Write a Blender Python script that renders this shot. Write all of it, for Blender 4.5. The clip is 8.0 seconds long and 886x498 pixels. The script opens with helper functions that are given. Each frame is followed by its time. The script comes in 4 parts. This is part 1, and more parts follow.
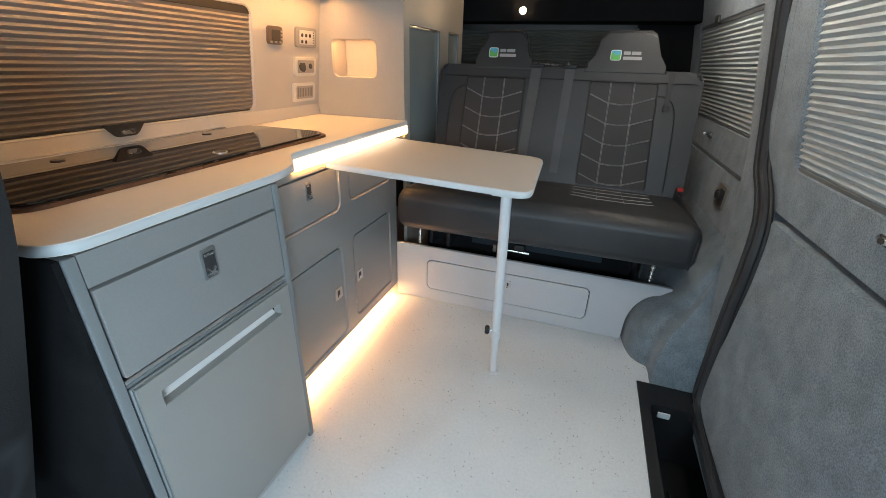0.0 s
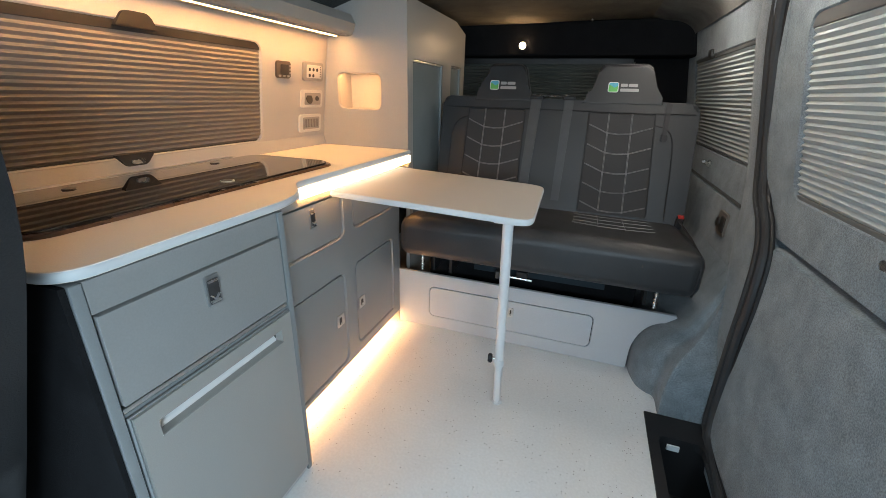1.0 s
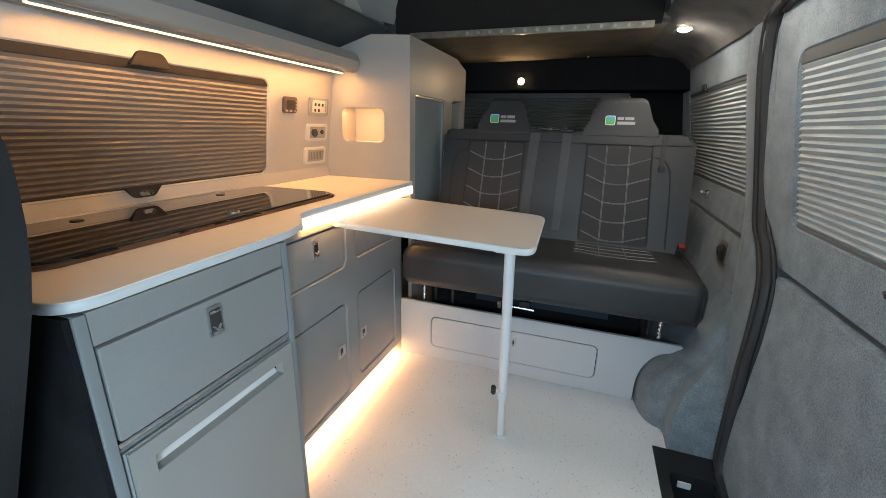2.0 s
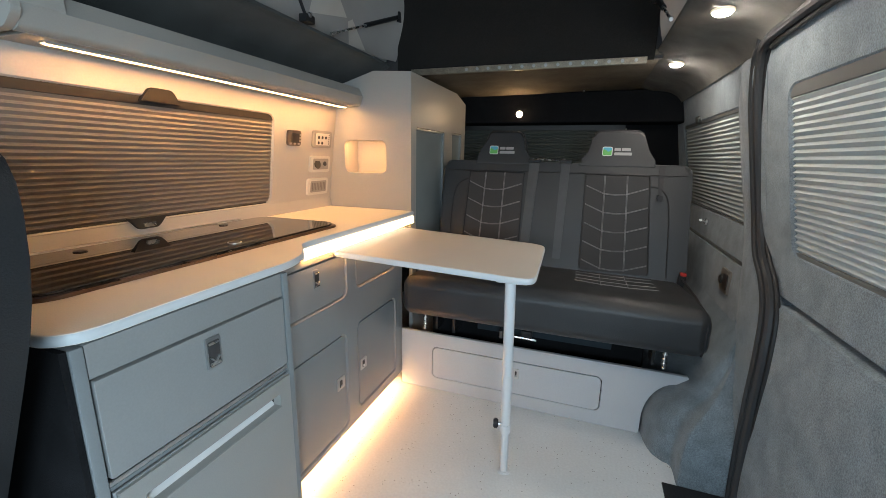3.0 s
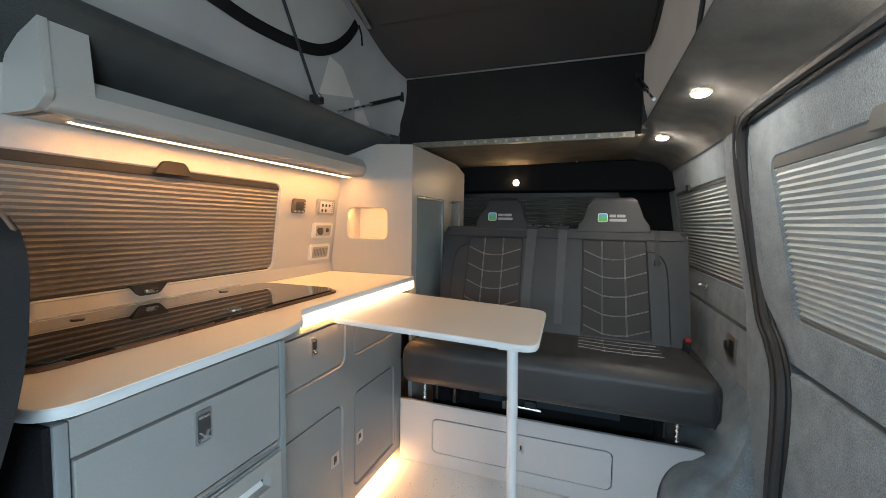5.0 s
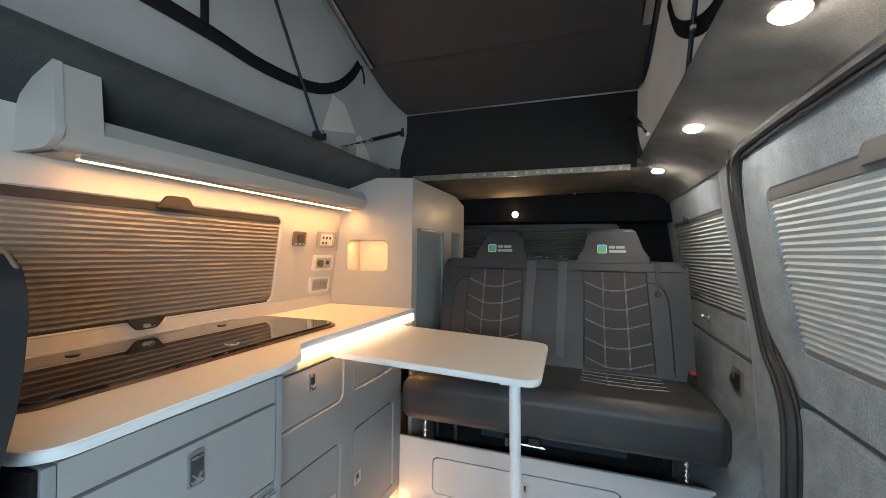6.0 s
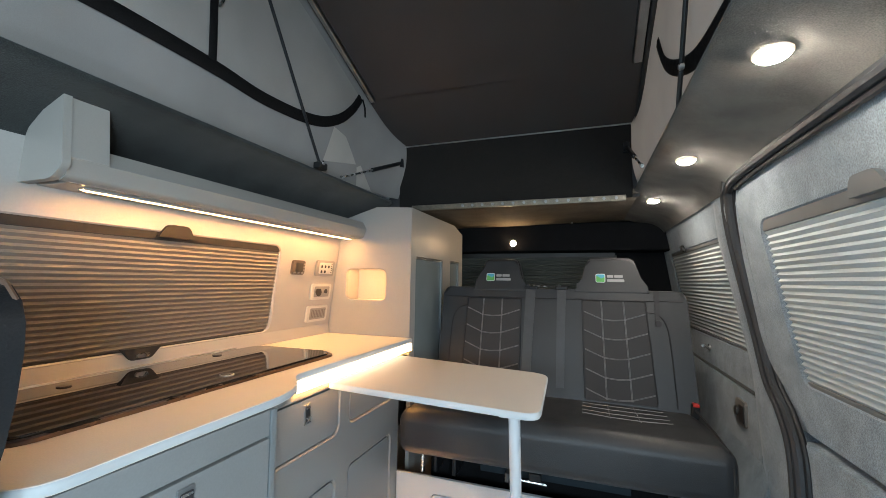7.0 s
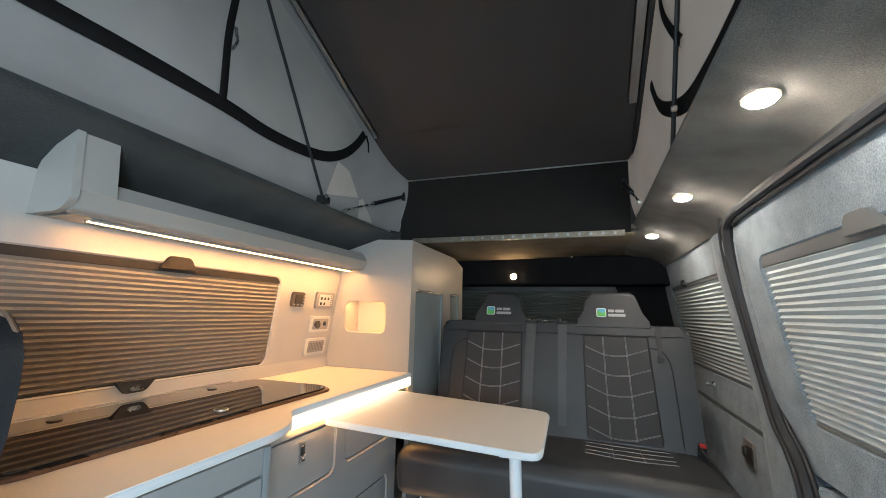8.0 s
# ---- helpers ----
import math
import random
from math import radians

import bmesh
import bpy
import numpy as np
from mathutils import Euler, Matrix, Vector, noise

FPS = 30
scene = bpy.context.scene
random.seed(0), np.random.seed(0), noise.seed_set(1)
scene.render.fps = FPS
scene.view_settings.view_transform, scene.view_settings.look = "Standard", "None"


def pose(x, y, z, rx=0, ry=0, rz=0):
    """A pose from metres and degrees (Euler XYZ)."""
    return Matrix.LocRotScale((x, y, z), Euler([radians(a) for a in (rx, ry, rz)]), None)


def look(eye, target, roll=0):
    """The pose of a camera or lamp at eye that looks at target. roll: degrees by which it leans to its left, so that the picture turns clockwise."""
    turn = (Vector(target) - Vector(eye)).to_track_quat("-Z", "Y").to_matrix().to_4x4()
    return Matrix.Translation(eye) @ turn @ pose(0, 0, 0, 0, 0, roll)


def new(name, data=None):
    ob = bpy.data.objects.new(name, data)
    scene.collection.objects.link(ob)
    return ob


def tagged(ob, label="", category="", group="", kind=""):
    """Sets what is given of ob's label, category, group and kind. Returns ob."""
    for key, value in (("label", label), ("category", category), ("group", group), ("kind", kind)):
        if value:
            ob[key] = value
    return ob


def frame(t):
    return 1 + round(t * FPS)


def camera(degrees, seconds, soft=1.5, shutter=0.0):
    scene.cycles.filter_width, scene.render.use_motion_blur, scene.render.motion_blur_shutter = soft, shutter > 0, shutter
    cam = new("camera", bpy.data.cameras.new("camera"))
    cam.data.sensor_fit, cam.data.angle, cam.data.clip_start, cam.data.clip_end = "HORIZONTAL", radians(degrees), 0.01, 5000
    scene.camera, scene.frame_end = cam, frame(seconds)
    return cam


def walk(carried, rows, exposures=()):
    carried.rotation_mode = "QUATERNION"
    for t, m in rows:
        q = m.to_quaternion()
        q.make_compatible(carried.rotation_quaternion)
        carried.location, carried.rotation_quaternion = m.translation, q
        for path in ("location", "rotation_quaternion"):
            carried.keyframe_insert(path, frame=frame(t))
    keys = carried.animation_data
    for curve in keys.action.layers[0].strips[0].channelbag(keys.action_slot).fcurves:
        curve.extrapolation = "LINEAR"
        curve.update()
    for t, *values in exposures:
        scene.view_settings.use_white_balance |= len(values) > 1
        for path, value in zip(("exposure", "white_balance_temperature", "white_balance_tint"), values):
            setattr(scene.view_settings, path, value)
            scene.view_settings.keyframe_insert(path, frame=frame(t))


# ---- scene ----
cam = camera(95.1, 8.0, 0.75)
PATH = [
    (0, (0.767, 0.09, 1.06), (0.194, 1.814, 0.223), 1.8),
    (0.5, (0.767, 0.088, 1.061), (0.179, 1.834, 0.282), 1.8),
    (1, (0.769, 0.086, 1.062), (0.164, 1.853, 0.347), 1.6),
    (1.5, (0.767, 0.083, 1.063), (0.15, 1.872, 0.416), 1.5),
    (3, (0.771, 0.08, 1.068), (0.12, 1.919, 0.626), 1.1),
    (3.5, (0.77, 0.079, 1.069), (0.116, 1.932, 0.697), 1.1),
    (4, (0.771, 0.078, 1.071), (0.112, 1.943, 0.776), 1.2),
    (4.5, (0.771, 0.076, 1.072), (0.106, 1.95, 0.86), 1.1),
    (6, (0.771, 0.073, 1.081), (0.098, 1.956, 1.1), 0.7),
    (6.5, (0.772, 0.07, 1.081), (0.102, 1.952, 1.172), 0.7),
    (7, (0.773, 0.068, 1.085), (0.107, 1.947, 1.242), 0.8),
    (7.5, (0.774, 0.064, 1.088), (0.109, 1.936, 1.321), 1.0),
    (8, (0.776, 0.062, 1.089), (0.111, 1.922, 1.402), 1.3),
]
walk(cam, [(t, look(eye, target, roll)) for t, eye, target, roll in PATH],
     [(0, -0.07), (2, -0.06), (4, -0.03), (6, 0.09), (8, 0.23)])

# ---- world, daylight and exposure ----
world = bpy.data.worlds.new("world")
scene.world = world
world.use_nodes = True
wn = world.node_tree.nodes
sky = wn.new("ShaderNodeTexSky")
sky.sky_type, sky.sun_disc, sky.sun_elevation, sky.sun_rotation = "NISHITA", False, radians(24), radians(72)
world.node_tree.links.new(sky.outputs[0], wn["Background"].inputs[0])
wn["Background"].inputs[1].default_value = 0.10


def area_lamp(name, m, width, height, watts, colour):
    data = bpy.data.lights.new(name, "AREA")
    data.shape, data.size, data.size_y, data.energy, data.color = "RECTANGLE", width, height, watts, colour
    ob = new(name, data)
    ob.matrix_world = m
    return ob


# daylight through the windscreen and the cab door windows
area_lamp("windscreen_daylight", look((0.45, -1.37, 1.19), (0.45, 1.2, 0.95)), 1.35, 0.46, 16, (0.72, 0.88, 1.0))
area_lamp("cab_window_daylight", look((1.40, -0.75, 1.12), (0.1, 0.6, 0.60)), 0.56, 0.44, 28, (0.66, 0.86, 1.0))
area_lamp("cab_window_daylight", look((-0.60, -0.60, 1.17), (1.3, 0.9, 1.0)), 0.28, 0.34, 17, (0.57, 0.83, 1.0))

sun_data = bpy.data.lights.new("hazy_sun", "SUN")
sun_data.energy, sun_data.angle, sun_data.color = 1.4, radians(12), (1.0, 0.95, 0.88)
new("hazy_sun", sun_data).matrix_world = look((4.0, 2.2, 3.4), (0.9, 1.2, 1.9))

# ---- materials ----


def material(name, colour, rough=0.5, metal=0.0, vary=0.08, scale=8.0, grain=0.0, grain_scale=300.0, bump=0.0, coat=0.0,
             spec=0.5, sheen=0.0, fleck=None, random_tint=0.0):
    """A surface of one base colour with broad mottling, fine grain and fine relief."""
    mat = bpy.data.materials.new(name)
    mat.use_nodes = True
    nt = mat.node_tree
    n, l = nt.nodes, nt.links
    p = n["Principled BSDF"]
    p.inputs["Roughness"].default_value = rough
    p.inputs["Metallic"].default_value = metal
    p.inputs["Specular IOR Level"].default_value = spec
    p.inputs["Coat Weight"].default_value = coat
    p.inputs["Sheen Weight"].default_value = sheen
    co = n.new("ShaderNodeTexCoord")
    big = n.new("ShaderNodeTexNoise")
    big.inputs["Scale"].default_value, big.inputs["Detail"].default_value = scale, 4
    small = n.new("ShaderNodeTexNoise")
    small.inputs["Scale"].default_value, small.inputs["Detail"].default_value = grain_scale, 3
    l.new(co.outputs["Object"], big.inputs["Vector"])
    l.new(co.outputs["Object"], small.inputs["Vector"])
    ramp = n.new("ShaderNodeMapRange")
    ramp.inputs["From Min"].default_value, ramp.inputs["From Max"].default_value = 0.3, 0.7
    ramp.inputs["To Min"].default_value, ramp.inputs["To Max"].default_value = 1 - vary, 1 + vary
    l.new(big.outputs["Fac"], ramp.inputs["Value"])
    ramp2 = n.new("ShaderNodeMapRange")
    ramp2.inputs["From Min"].default_value, ramp2.inputs["From Max"].default_value = 0.3, 0.7
    ramp2.inputs["To Min"].default_value, ramp2.inputs["To Max"].default_value = 1 - grain, 1 + grain
    l.new(small.outputs["Fac"], ramp2.inputs["Value"])
    mul = n.new("ShaderNodeMath")
    mul.operation = "MULTIPLY"
    l.new(ramp.outputs[0], mul.inputs[0])
    l.new(ramp2.outputs[0], mul.inputs[1])
    tint = n.new("ShaderNodeVectorMath")
    tint.operation = "SCALE"
    tint.inputs[0].default_value = colour
    l.new(mul.outputs[0], tint.inputs["Scale"])
    last = tint.outputs[0]
    if fleck:
        vor = n.new("ShaderNodeTexVoronoi")
        vor.inputs["Scale"].default_value = fleck[1]
        l.new(co.outputs["Object"], vor.inputs["Vector"])
        sep = n.new("ShaderNodeSeparateColor")
        l.new(vor.outputs["Color"], sep.inputs[0])
        near = n.new("ShaderNodeMath")
        near.operation, near.inputs[1].default_value = "LESS_THAN", fleck[2]
        l.new(vor.outputs["Distance"], near.inputs[0])
        pick = n.new("ShaderNodeMath")
        pick.operation, pick.inputs[1].default_value = "LESS_THAN", fleck[3]
        l.new(sep.outputs[0], pick.inputs[0])
        both = n.new("ShaderNodeMath")
        both.operation = "MULTIPLY"
        patch = n.new("ShaderNodeTexNoise")
        patch.inputs["Scale"].default_value = 11
        l.new(co.outputs["Object"], patch.inputs["Vector"])
        dense = n.new("ShaderNodeMapRange")
        dense.inputs["From Min"].default_value, dense.inputs["From Max"].default_value = 0.45, 0.65
        dense.inputs["To Min"].default_value, dense.inputs["To Max"].default_value = 0.15 * fleck[3], 3.0 * fleck[3]
        l.new(patch.outputs["Fac"], dense.inputs["Value"])
        l.new(dense.outputs[0], pick.inputs[1])
        l.new(near.outputs[0], both.inputs[0])
        l.new(pick.outputs[0], both.inputs[1])
        mix = n.new("ShaderNodeMix")
        mix.data_type = "RGBA"
        l.new(both.outputs[0], mix.inputs["Factor"])
        l.new(last, mix.inputs["A"])
        mix.inputs["B"].default_value = (*fleck[0], 1)
        last = mix.outputs["Result"]
    l.new(last, p.inputs["Base Color"])
    rr = n.new("ShaderNodeMapRange")
    rr.inputs["From Min"].default_value, rr.inputs["From Max"].default_value = 0.3, 0.7
    rr.inputs["To Min"].default_value, rr.inputs["To Max"].default_value = max(0.02, rough * 0.88), min(1, rough * 1.12)
    l.new(big.outputs["Fac"], rr.inputs["Value"])
    l.new(rr.outputs[0], p.inputs["Roughness"])
    if bump:
        b = n.new("ShaderNodeBump")
        b.inputs["Strength"].default_value, b.inputs["Distance"].default_value = bump, 0.002
        l.new(small.outputs["Fac"], b.inputs["Height"])
        l.new(b.outputs[0], p.inputs["Normal"])
    return mat


def glow(name, colour, strength):
    mat = bpy.data.materials.new(name)
    mat.use_nodes = True
    p = mat.node_tree.nodes["Principled BSDF"]
    p.inputs["Base Color"].default_value = (0.8, 0.8, 0.8, 1)
    p.inputs["Emission Color"].default_value = (*colour, 1)
    p.inputs["Emission Strength"].default_value = strength
    return mat


def fabric(name, colour, through_share, vary=0.1):
    """Thin cloth that lets part of the daylight through."""
    mat = material(name, colour, 0.9, vary=vary, scale=5, grain=0.06, grain_scale=500, bump=0.15, spec=0.2)
    nt = mat.node_tree
    n, l = nt.nodes, nt.links
    tr = n.new("ShaderNodeBsdfTranslucent")
    tr.inputs[0].default_value = (*colour, 1)
    mx = n.new("ShaderNodeMixShader")
    mx.inputs[0].default_value = through_share
    l.new(n["Principled BSDF"].outputs[0], mx.inputs[1])
    l.new(tr.outputs[0], mx.inputs[2])
    l.new(mx.outputs[0], n["Material Output"].inputs[0])
    return mat


WARM = (1.0, 0.44, 0.105)
M_FLOOR = material("floor_vinyl", (0.72, 0.745, 0.76), 0.42, vary=0.05, scale=3, grain=0.05, grain_scale=120, bump=0.05,
                   fleck=((0.16, 0.16, 0.16), 165, 0.27, 0.036))
M_WALL = material("white_wall_panel", (0.44, 0.42, 0.395), 0.5, vary=0.03, scale=3, grain=0.02, grain_scale=200, bump=0.03)
M_GREY = material("grey_cabinet_laminate", (0.272, 0.280, 0.280), 0.33, vary=0.04, scale=4, grain=0.03, grain_scale=260, bump=0.04)
M_GREYD = material("grey_cabinet_edging", (0.22, 0.24, 0.25), 0.34, vary=0.05, scale=6, grain=0.03)
M_FRIDGE = material("fridge_door_metallic_grey", (0.36, 0.36, 0.345), 0.36, metal=0.25, vary=0.04, scale=3, grain=0.03, grain_scale=400, bump=0.02)
M_TALL = material("pale_grey_tall_laminate", (0.38, 0.372, 0.355), 0.45, vary=0.03, scale=4, grain=0.03, grain_scale=220, bump=0.04)
M_PLINTH = material("pale_grey_plinth_laminate", (0.52, 0.55, 0.585), 0.42, vary=0.03, scale=4, grain=0.03, grain_scale=220, bump=0.04)
M_SHELF = material("light_grey_locker_laminate", (0.36, 0.35, 0.325), 0.42, vary=0.03, scale=4, grain=0.02, bump=0.03)
M_TOP = material("worktop_pale_laminate", (0.82, 0.778, 0.705), 0.42, vary=0.03, scale=4, grain=0.04, grain_scale=350, bump=0.05)
M_TABLE = material("table_pale_laminate", (0.66, 0.64, 0.60), 0.36, vary=0.03, scale=4, grain=0.04, grain_scale=350, bump=0.04)
M_EDGE = material("white_edge_band", (0.62, 0.66, 0.68), 0.5, vary=0.03)
M_CARPET = material("grey_lining_carpet", (0.172, 0.210, 0.240), 0.95, vary=0.21, scale=15, grain=0.32, grain_scale=290, bump=0.7, spec=0.1, sheen=0.25)
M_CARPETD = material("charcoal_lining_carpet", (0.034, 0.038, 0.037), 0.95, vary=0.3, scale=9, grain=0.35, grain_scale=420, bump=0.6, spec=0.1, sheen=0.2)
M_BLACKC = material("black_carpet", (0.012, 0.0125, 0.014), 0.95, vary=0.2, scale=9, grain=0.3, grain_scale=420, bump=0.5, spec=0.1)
M_LEATHER = material("black_leatherette", (0.029, 0.031, 0.034), 0.40, vary=0.12, scale=7, grain=0.12, grain_scale=380, bump=0.35)
M_CABSEAT = material("near_black_cab_leather", (0.016, 0.0165, 0.018), 0.5, vary=0.12, scale=7, grain=0.12, grain_scale=380, bump=0.3, spec=0.3)
M_INSERT = material("black_seat_insert", (0.033, 0.033, 0.035), 0.62, vary=0.10, scale=9, grain=0.25, grain_scale=500, bump=0.5)
M_STITCH = material("grey_stitch_thread", (0.25, 0.25, 0.255), 0.7, vary=0.15, scale=60)
M_SEAM = material("black_seam", (0.022, 0.022, 0.024), 0.6)
M_BELT = material("dark_grey_belt_webbing", (0.062, 0.066, 0.07), 0.42, vary=0.08, scale=30, grain=0.2, grain_scale=700, bump=0.3)
M_PLASTIC = material("black_plastic", (0.017, 0.018, 0.020), 0.45, vary=0.15, scale=12, grain=0.15, grain_scale=500, bump=0.25, spec=0.3)
M_RUBBER = material("black_door_seal_rubber", (0.024, 0.0265, 0.030), 0.5, vary=0.15, scale=20, grain=0.1)
M_CHROME = material("brushed_chrome", (0.82, 0.82, 0.82), 0.27, metal=1.0, vary=0.06, scale=30)
M_ALU = material("aluminium_trim", (0.62, 0.62, 0.61), 0.33, metal=1.0, vary=0.08, scale=20, grain=0.06)
M_LATCH = material("satin_steel_latch", (0.34, 0.35, 0.355), 0.35, metal=0.7, vary=0.06, scale=30)
M_STEEL = material("dull_steel_well", (0.11, 0.11, 0.113), 0.35, metal=0.7, vary=0.1, scale=40)
M_LEG = material("white_powder_coated_leg", (0.66, 0.68, 0.70), 0.35, vary=0.04)
M_GLASS = material("smoked_glass_lid", (0.012, 0.010, 0.009), 0.02, vary=0.1, spec=0.8, coat=0.6)
M_BOARD = material("black_bed_board", (0.044, 0.042, 0.043), 0.62, vary=0.15, scale=5, grain=0.2, grain_scale=450, bump=0.3)
# kitchen blind: warm light bounced between the pleats is put into its brown
M_BLIND_L = material("bounce_tinted_pleated_blind", (0.205, 0.176, 0.148), 0.85, vary=0.05, scale=5, grain=0.02, grain_scale=90, spec=0.2)
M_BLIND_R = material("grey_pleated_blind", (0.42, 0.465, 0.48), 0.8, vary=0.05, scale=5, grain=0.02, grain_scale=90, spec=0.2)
M_FRAME = material("dark_grey_blind_frame", (0.032, 0.031, 0.030), 0.5, vary=0.06)
M_ZIP = material("black_zip_band", (0.009, 0.0085, 0.009), 0.6, vary=0.2, scale=40, grain=0.3, bump=0.3, spec=0.15)
M_CANVAS = fabric("grey_roof_canvas", (0.375, 0.355, 0.335), 0.26)
M_CANVASW = fabric("pale_canvas_window_panel", (0.455, 0.43, 0.405), 0.26)
M_GUSSET = fabric("pale_gusset_cloth", (0.62, 0.585, 0.54), 0.26)
M_TAMBOUR = material("gloss_grey_tall_door", (0.26, 0.30, 0.315), 0.2, vary=0.05, scale=5, spec=0.7, coat=0.4)
M_BODY = material("white_van_body", (0.6, 0.6, 0.6), 0.4)
M_SOCK = material("grey_switch_plate", (0.30, 0.285, 0.27), 0.4, vary=0.05)
M_SLOT = material("mid_grey_slot", (0.17, 0.155, 0.14), 0.5)
M_CTRL = material("brown_grey_control_case", (0.10, 0.078, 0.064), 0.45)
M_LENS = material("clear_lamp_cover", (0.62, 0.68, 0.72), 0.15, spec=0.8)
M_SOCKF = material("pale_switch_face", (0.58, 0.56, 0.52), 0.4, vary=0.05)
M_DARK = material("dark_switch_inset", (0.035, 0.033, 0.032), 0.35)
M_RED = material("red_buckle_button", (0.55, 0.03, 0.02), 0.4)
M_LOGO_W = material("logo_white", (0.8, 0.82, 0.82), 0.6)
M_LOGO_B = material("logo_blue", (0.10, 0.45, 0.60), 0.6)
M_LOGO_G = material("logo_green", (0.14, 0.50, 0.13), 0.6)
M_LOGO_T = material("logo_grey_lettering", (0.36, 0.365, 0.37), 0.6)
M_LED = glow("warm_led_strip", (1.0, 0.485, 0.155), 108)
M_LEDK = glow("warm_kick_led_strip", (1.0, 0.47, 0.17), 50)
M_LEDR = glow("warm_rail_led_diffuser", (1.0, 0.77, 0.55), 2.6)
M_LEDU = glow("warm_under_rail_led", WARM, 84)
M_LEDN = glow("warm_niche_led", (1.0, 0.46, 0.14), 135)
M_SPOT = glow("warm_white_spot_lens", (1.0, 0.895, 0.77), 355)
# weak emission on the lamp bezels, imitating bloom round the lenses
M_SPOTB = glow("bloom_spot_rim", (1.0, 0.74, 0.46), 0.7)
M_SPOTR = glow("amber_spot_lens", (1.0, 0.66, 0.34), 300)

# ---- shape helpers ----


def part(name, bm, mat, parent=None, label="", smooth=True):
    """Links a bmesh as one mesh object, under a thing or a part."""
    bmesh.ops.recalc_face_normals(bm, faces=bm.faces)
    me = bpy.data.meshes.new(name)
    bm.to_mesh(me)
    bm.free()
    me.materials.append(mat)
    if smooth:
        for poly in me.polygons:
            poly.use_smooth = True
        me.set_sharp_from_angle(angle=radians(35))
    ob = new(name, me)
    if smooth:
        wnm = ob.modifiers.new("even_shading", "WEIGHTED_NORMAL")
        wnm.keep_sharp, wnm.weight = True, 90
    if parent:
        ob.parent = parent
    return tagged(ob, label)


def thing(name, label, category, group="", kind="", at=(0, 0, 0)):
    ob = new(name)
    ob.location = at
    ob.empty_display_size = 0.05
    return tagged(ob, label, category, group, kind)


def solid(name, bm, mat, label, category="", group="", kind="", smooth=True):
    return tagged(part(name, bm, mat, None, "", smooth), label, category, group, kind)


def structure(name, bm, mat, label, category="wall"):
    return solid(name, bm, mat, label, category, kind="structure")


def box(x0, y0, z0, x1, y1, z1, bevel=0.0, segments=2, bm=None):
    own = bmesh.new()
    bmesh.ops.create_cube(own, size=1, matrix=Matrix.Translation(((x0 + x1) / 2, (y0 + y1) / 2, (z0 + z1) / 2))
                          @ Matrix.Diagonal((x1 - x0, y1 - y0, z1 - z0, 1)))
    if bevel:
        bmesh.ops.bevel(own, geom=own.edges[:], offset=bevel, segments=segments, affect="EDGES", profile=0.5)
    if bm is None:
        return own
    return merge(bm, own)


def merge(bm, other):
    me = bpy.data.meshes.new("tmp")
    other.to_mesh(me)
    other.free()
    bm.from_mesh(me)
    bpy.data.meshes.remove(me)
    return bm


def moved(bm, m):
    bmesh.ops.transform(bm, matrix=m, verts=bm.verts)
    return bm


def rrect(u0, v0, u1, v1, r, n=5):
    """A rectangle with rounded corners; r may be one radius or four (u0v0, u1v0, u1v1, u0v1)."""
    rs = r if isinstance(r, (tuple, list)) else (r, r, r, r)
    pts = []
    for (u, v, a0), q in zip(((u0, v0, 180), (u1, v0, 270), (u1, v1, 0), (u0, v1, 90)), rs):
        cu, cv = u + (q if u == u0 else -q), v + (q if v == v0 else -q)
        for k in range(n + 1):
            a = radians(a0 + 90 * k / n)
            pts.append((cu + q * math.cos(a), cv + q * math.sin(a)))
    return pts


def rounded(poly, rs, n=6):
    out = []
    for k, p in enumerate(poly):
        a, p, b, r = Vector(poly[k - 1]), Vector(p), Vector(poly[(k + 1) % len(poly)]), rs[k]
        u, v = p + (a - p).normalized() * r, p + (b - p).normalized() * r
        out += [((1 - t) ** 2 * u + 2 * t * (1 - t) * p + t * t * v)[:] for t in (q / n for q in range(n + 1))]
    return out


def slab(outline, place, depth, bevel=0.0, segments=2):
    """A plate: outline points (u, v) put in the world by place(u, v, w), w from 0 (front) to depth (back)."""
    bm = bmesh.new()
    front = [bm.verts.new(place(u, v, 0)) for u, v in outline]
    back = [bm.verts.new(place(u, v, depth)) for u, v in outline]
    f = bm.faces.new(front)
    bm.faces.new(back[::-1])
    k = len(outline)
    for a in range(k):
        bm.faces.new((front[a], back[a], back[(a + 1) % k], front[(a + 1) % k]))
    if bevel:
        bmesh.ops.bevel(bm, geom=list(f.edges), offset=bevel, segments=segments, affect="EDGES", profile=0.5, clamp_overlap=True)
    bmesh.ops.remove_doubles(bm, verts=bm.verts, dist=1e-5)
    return bm


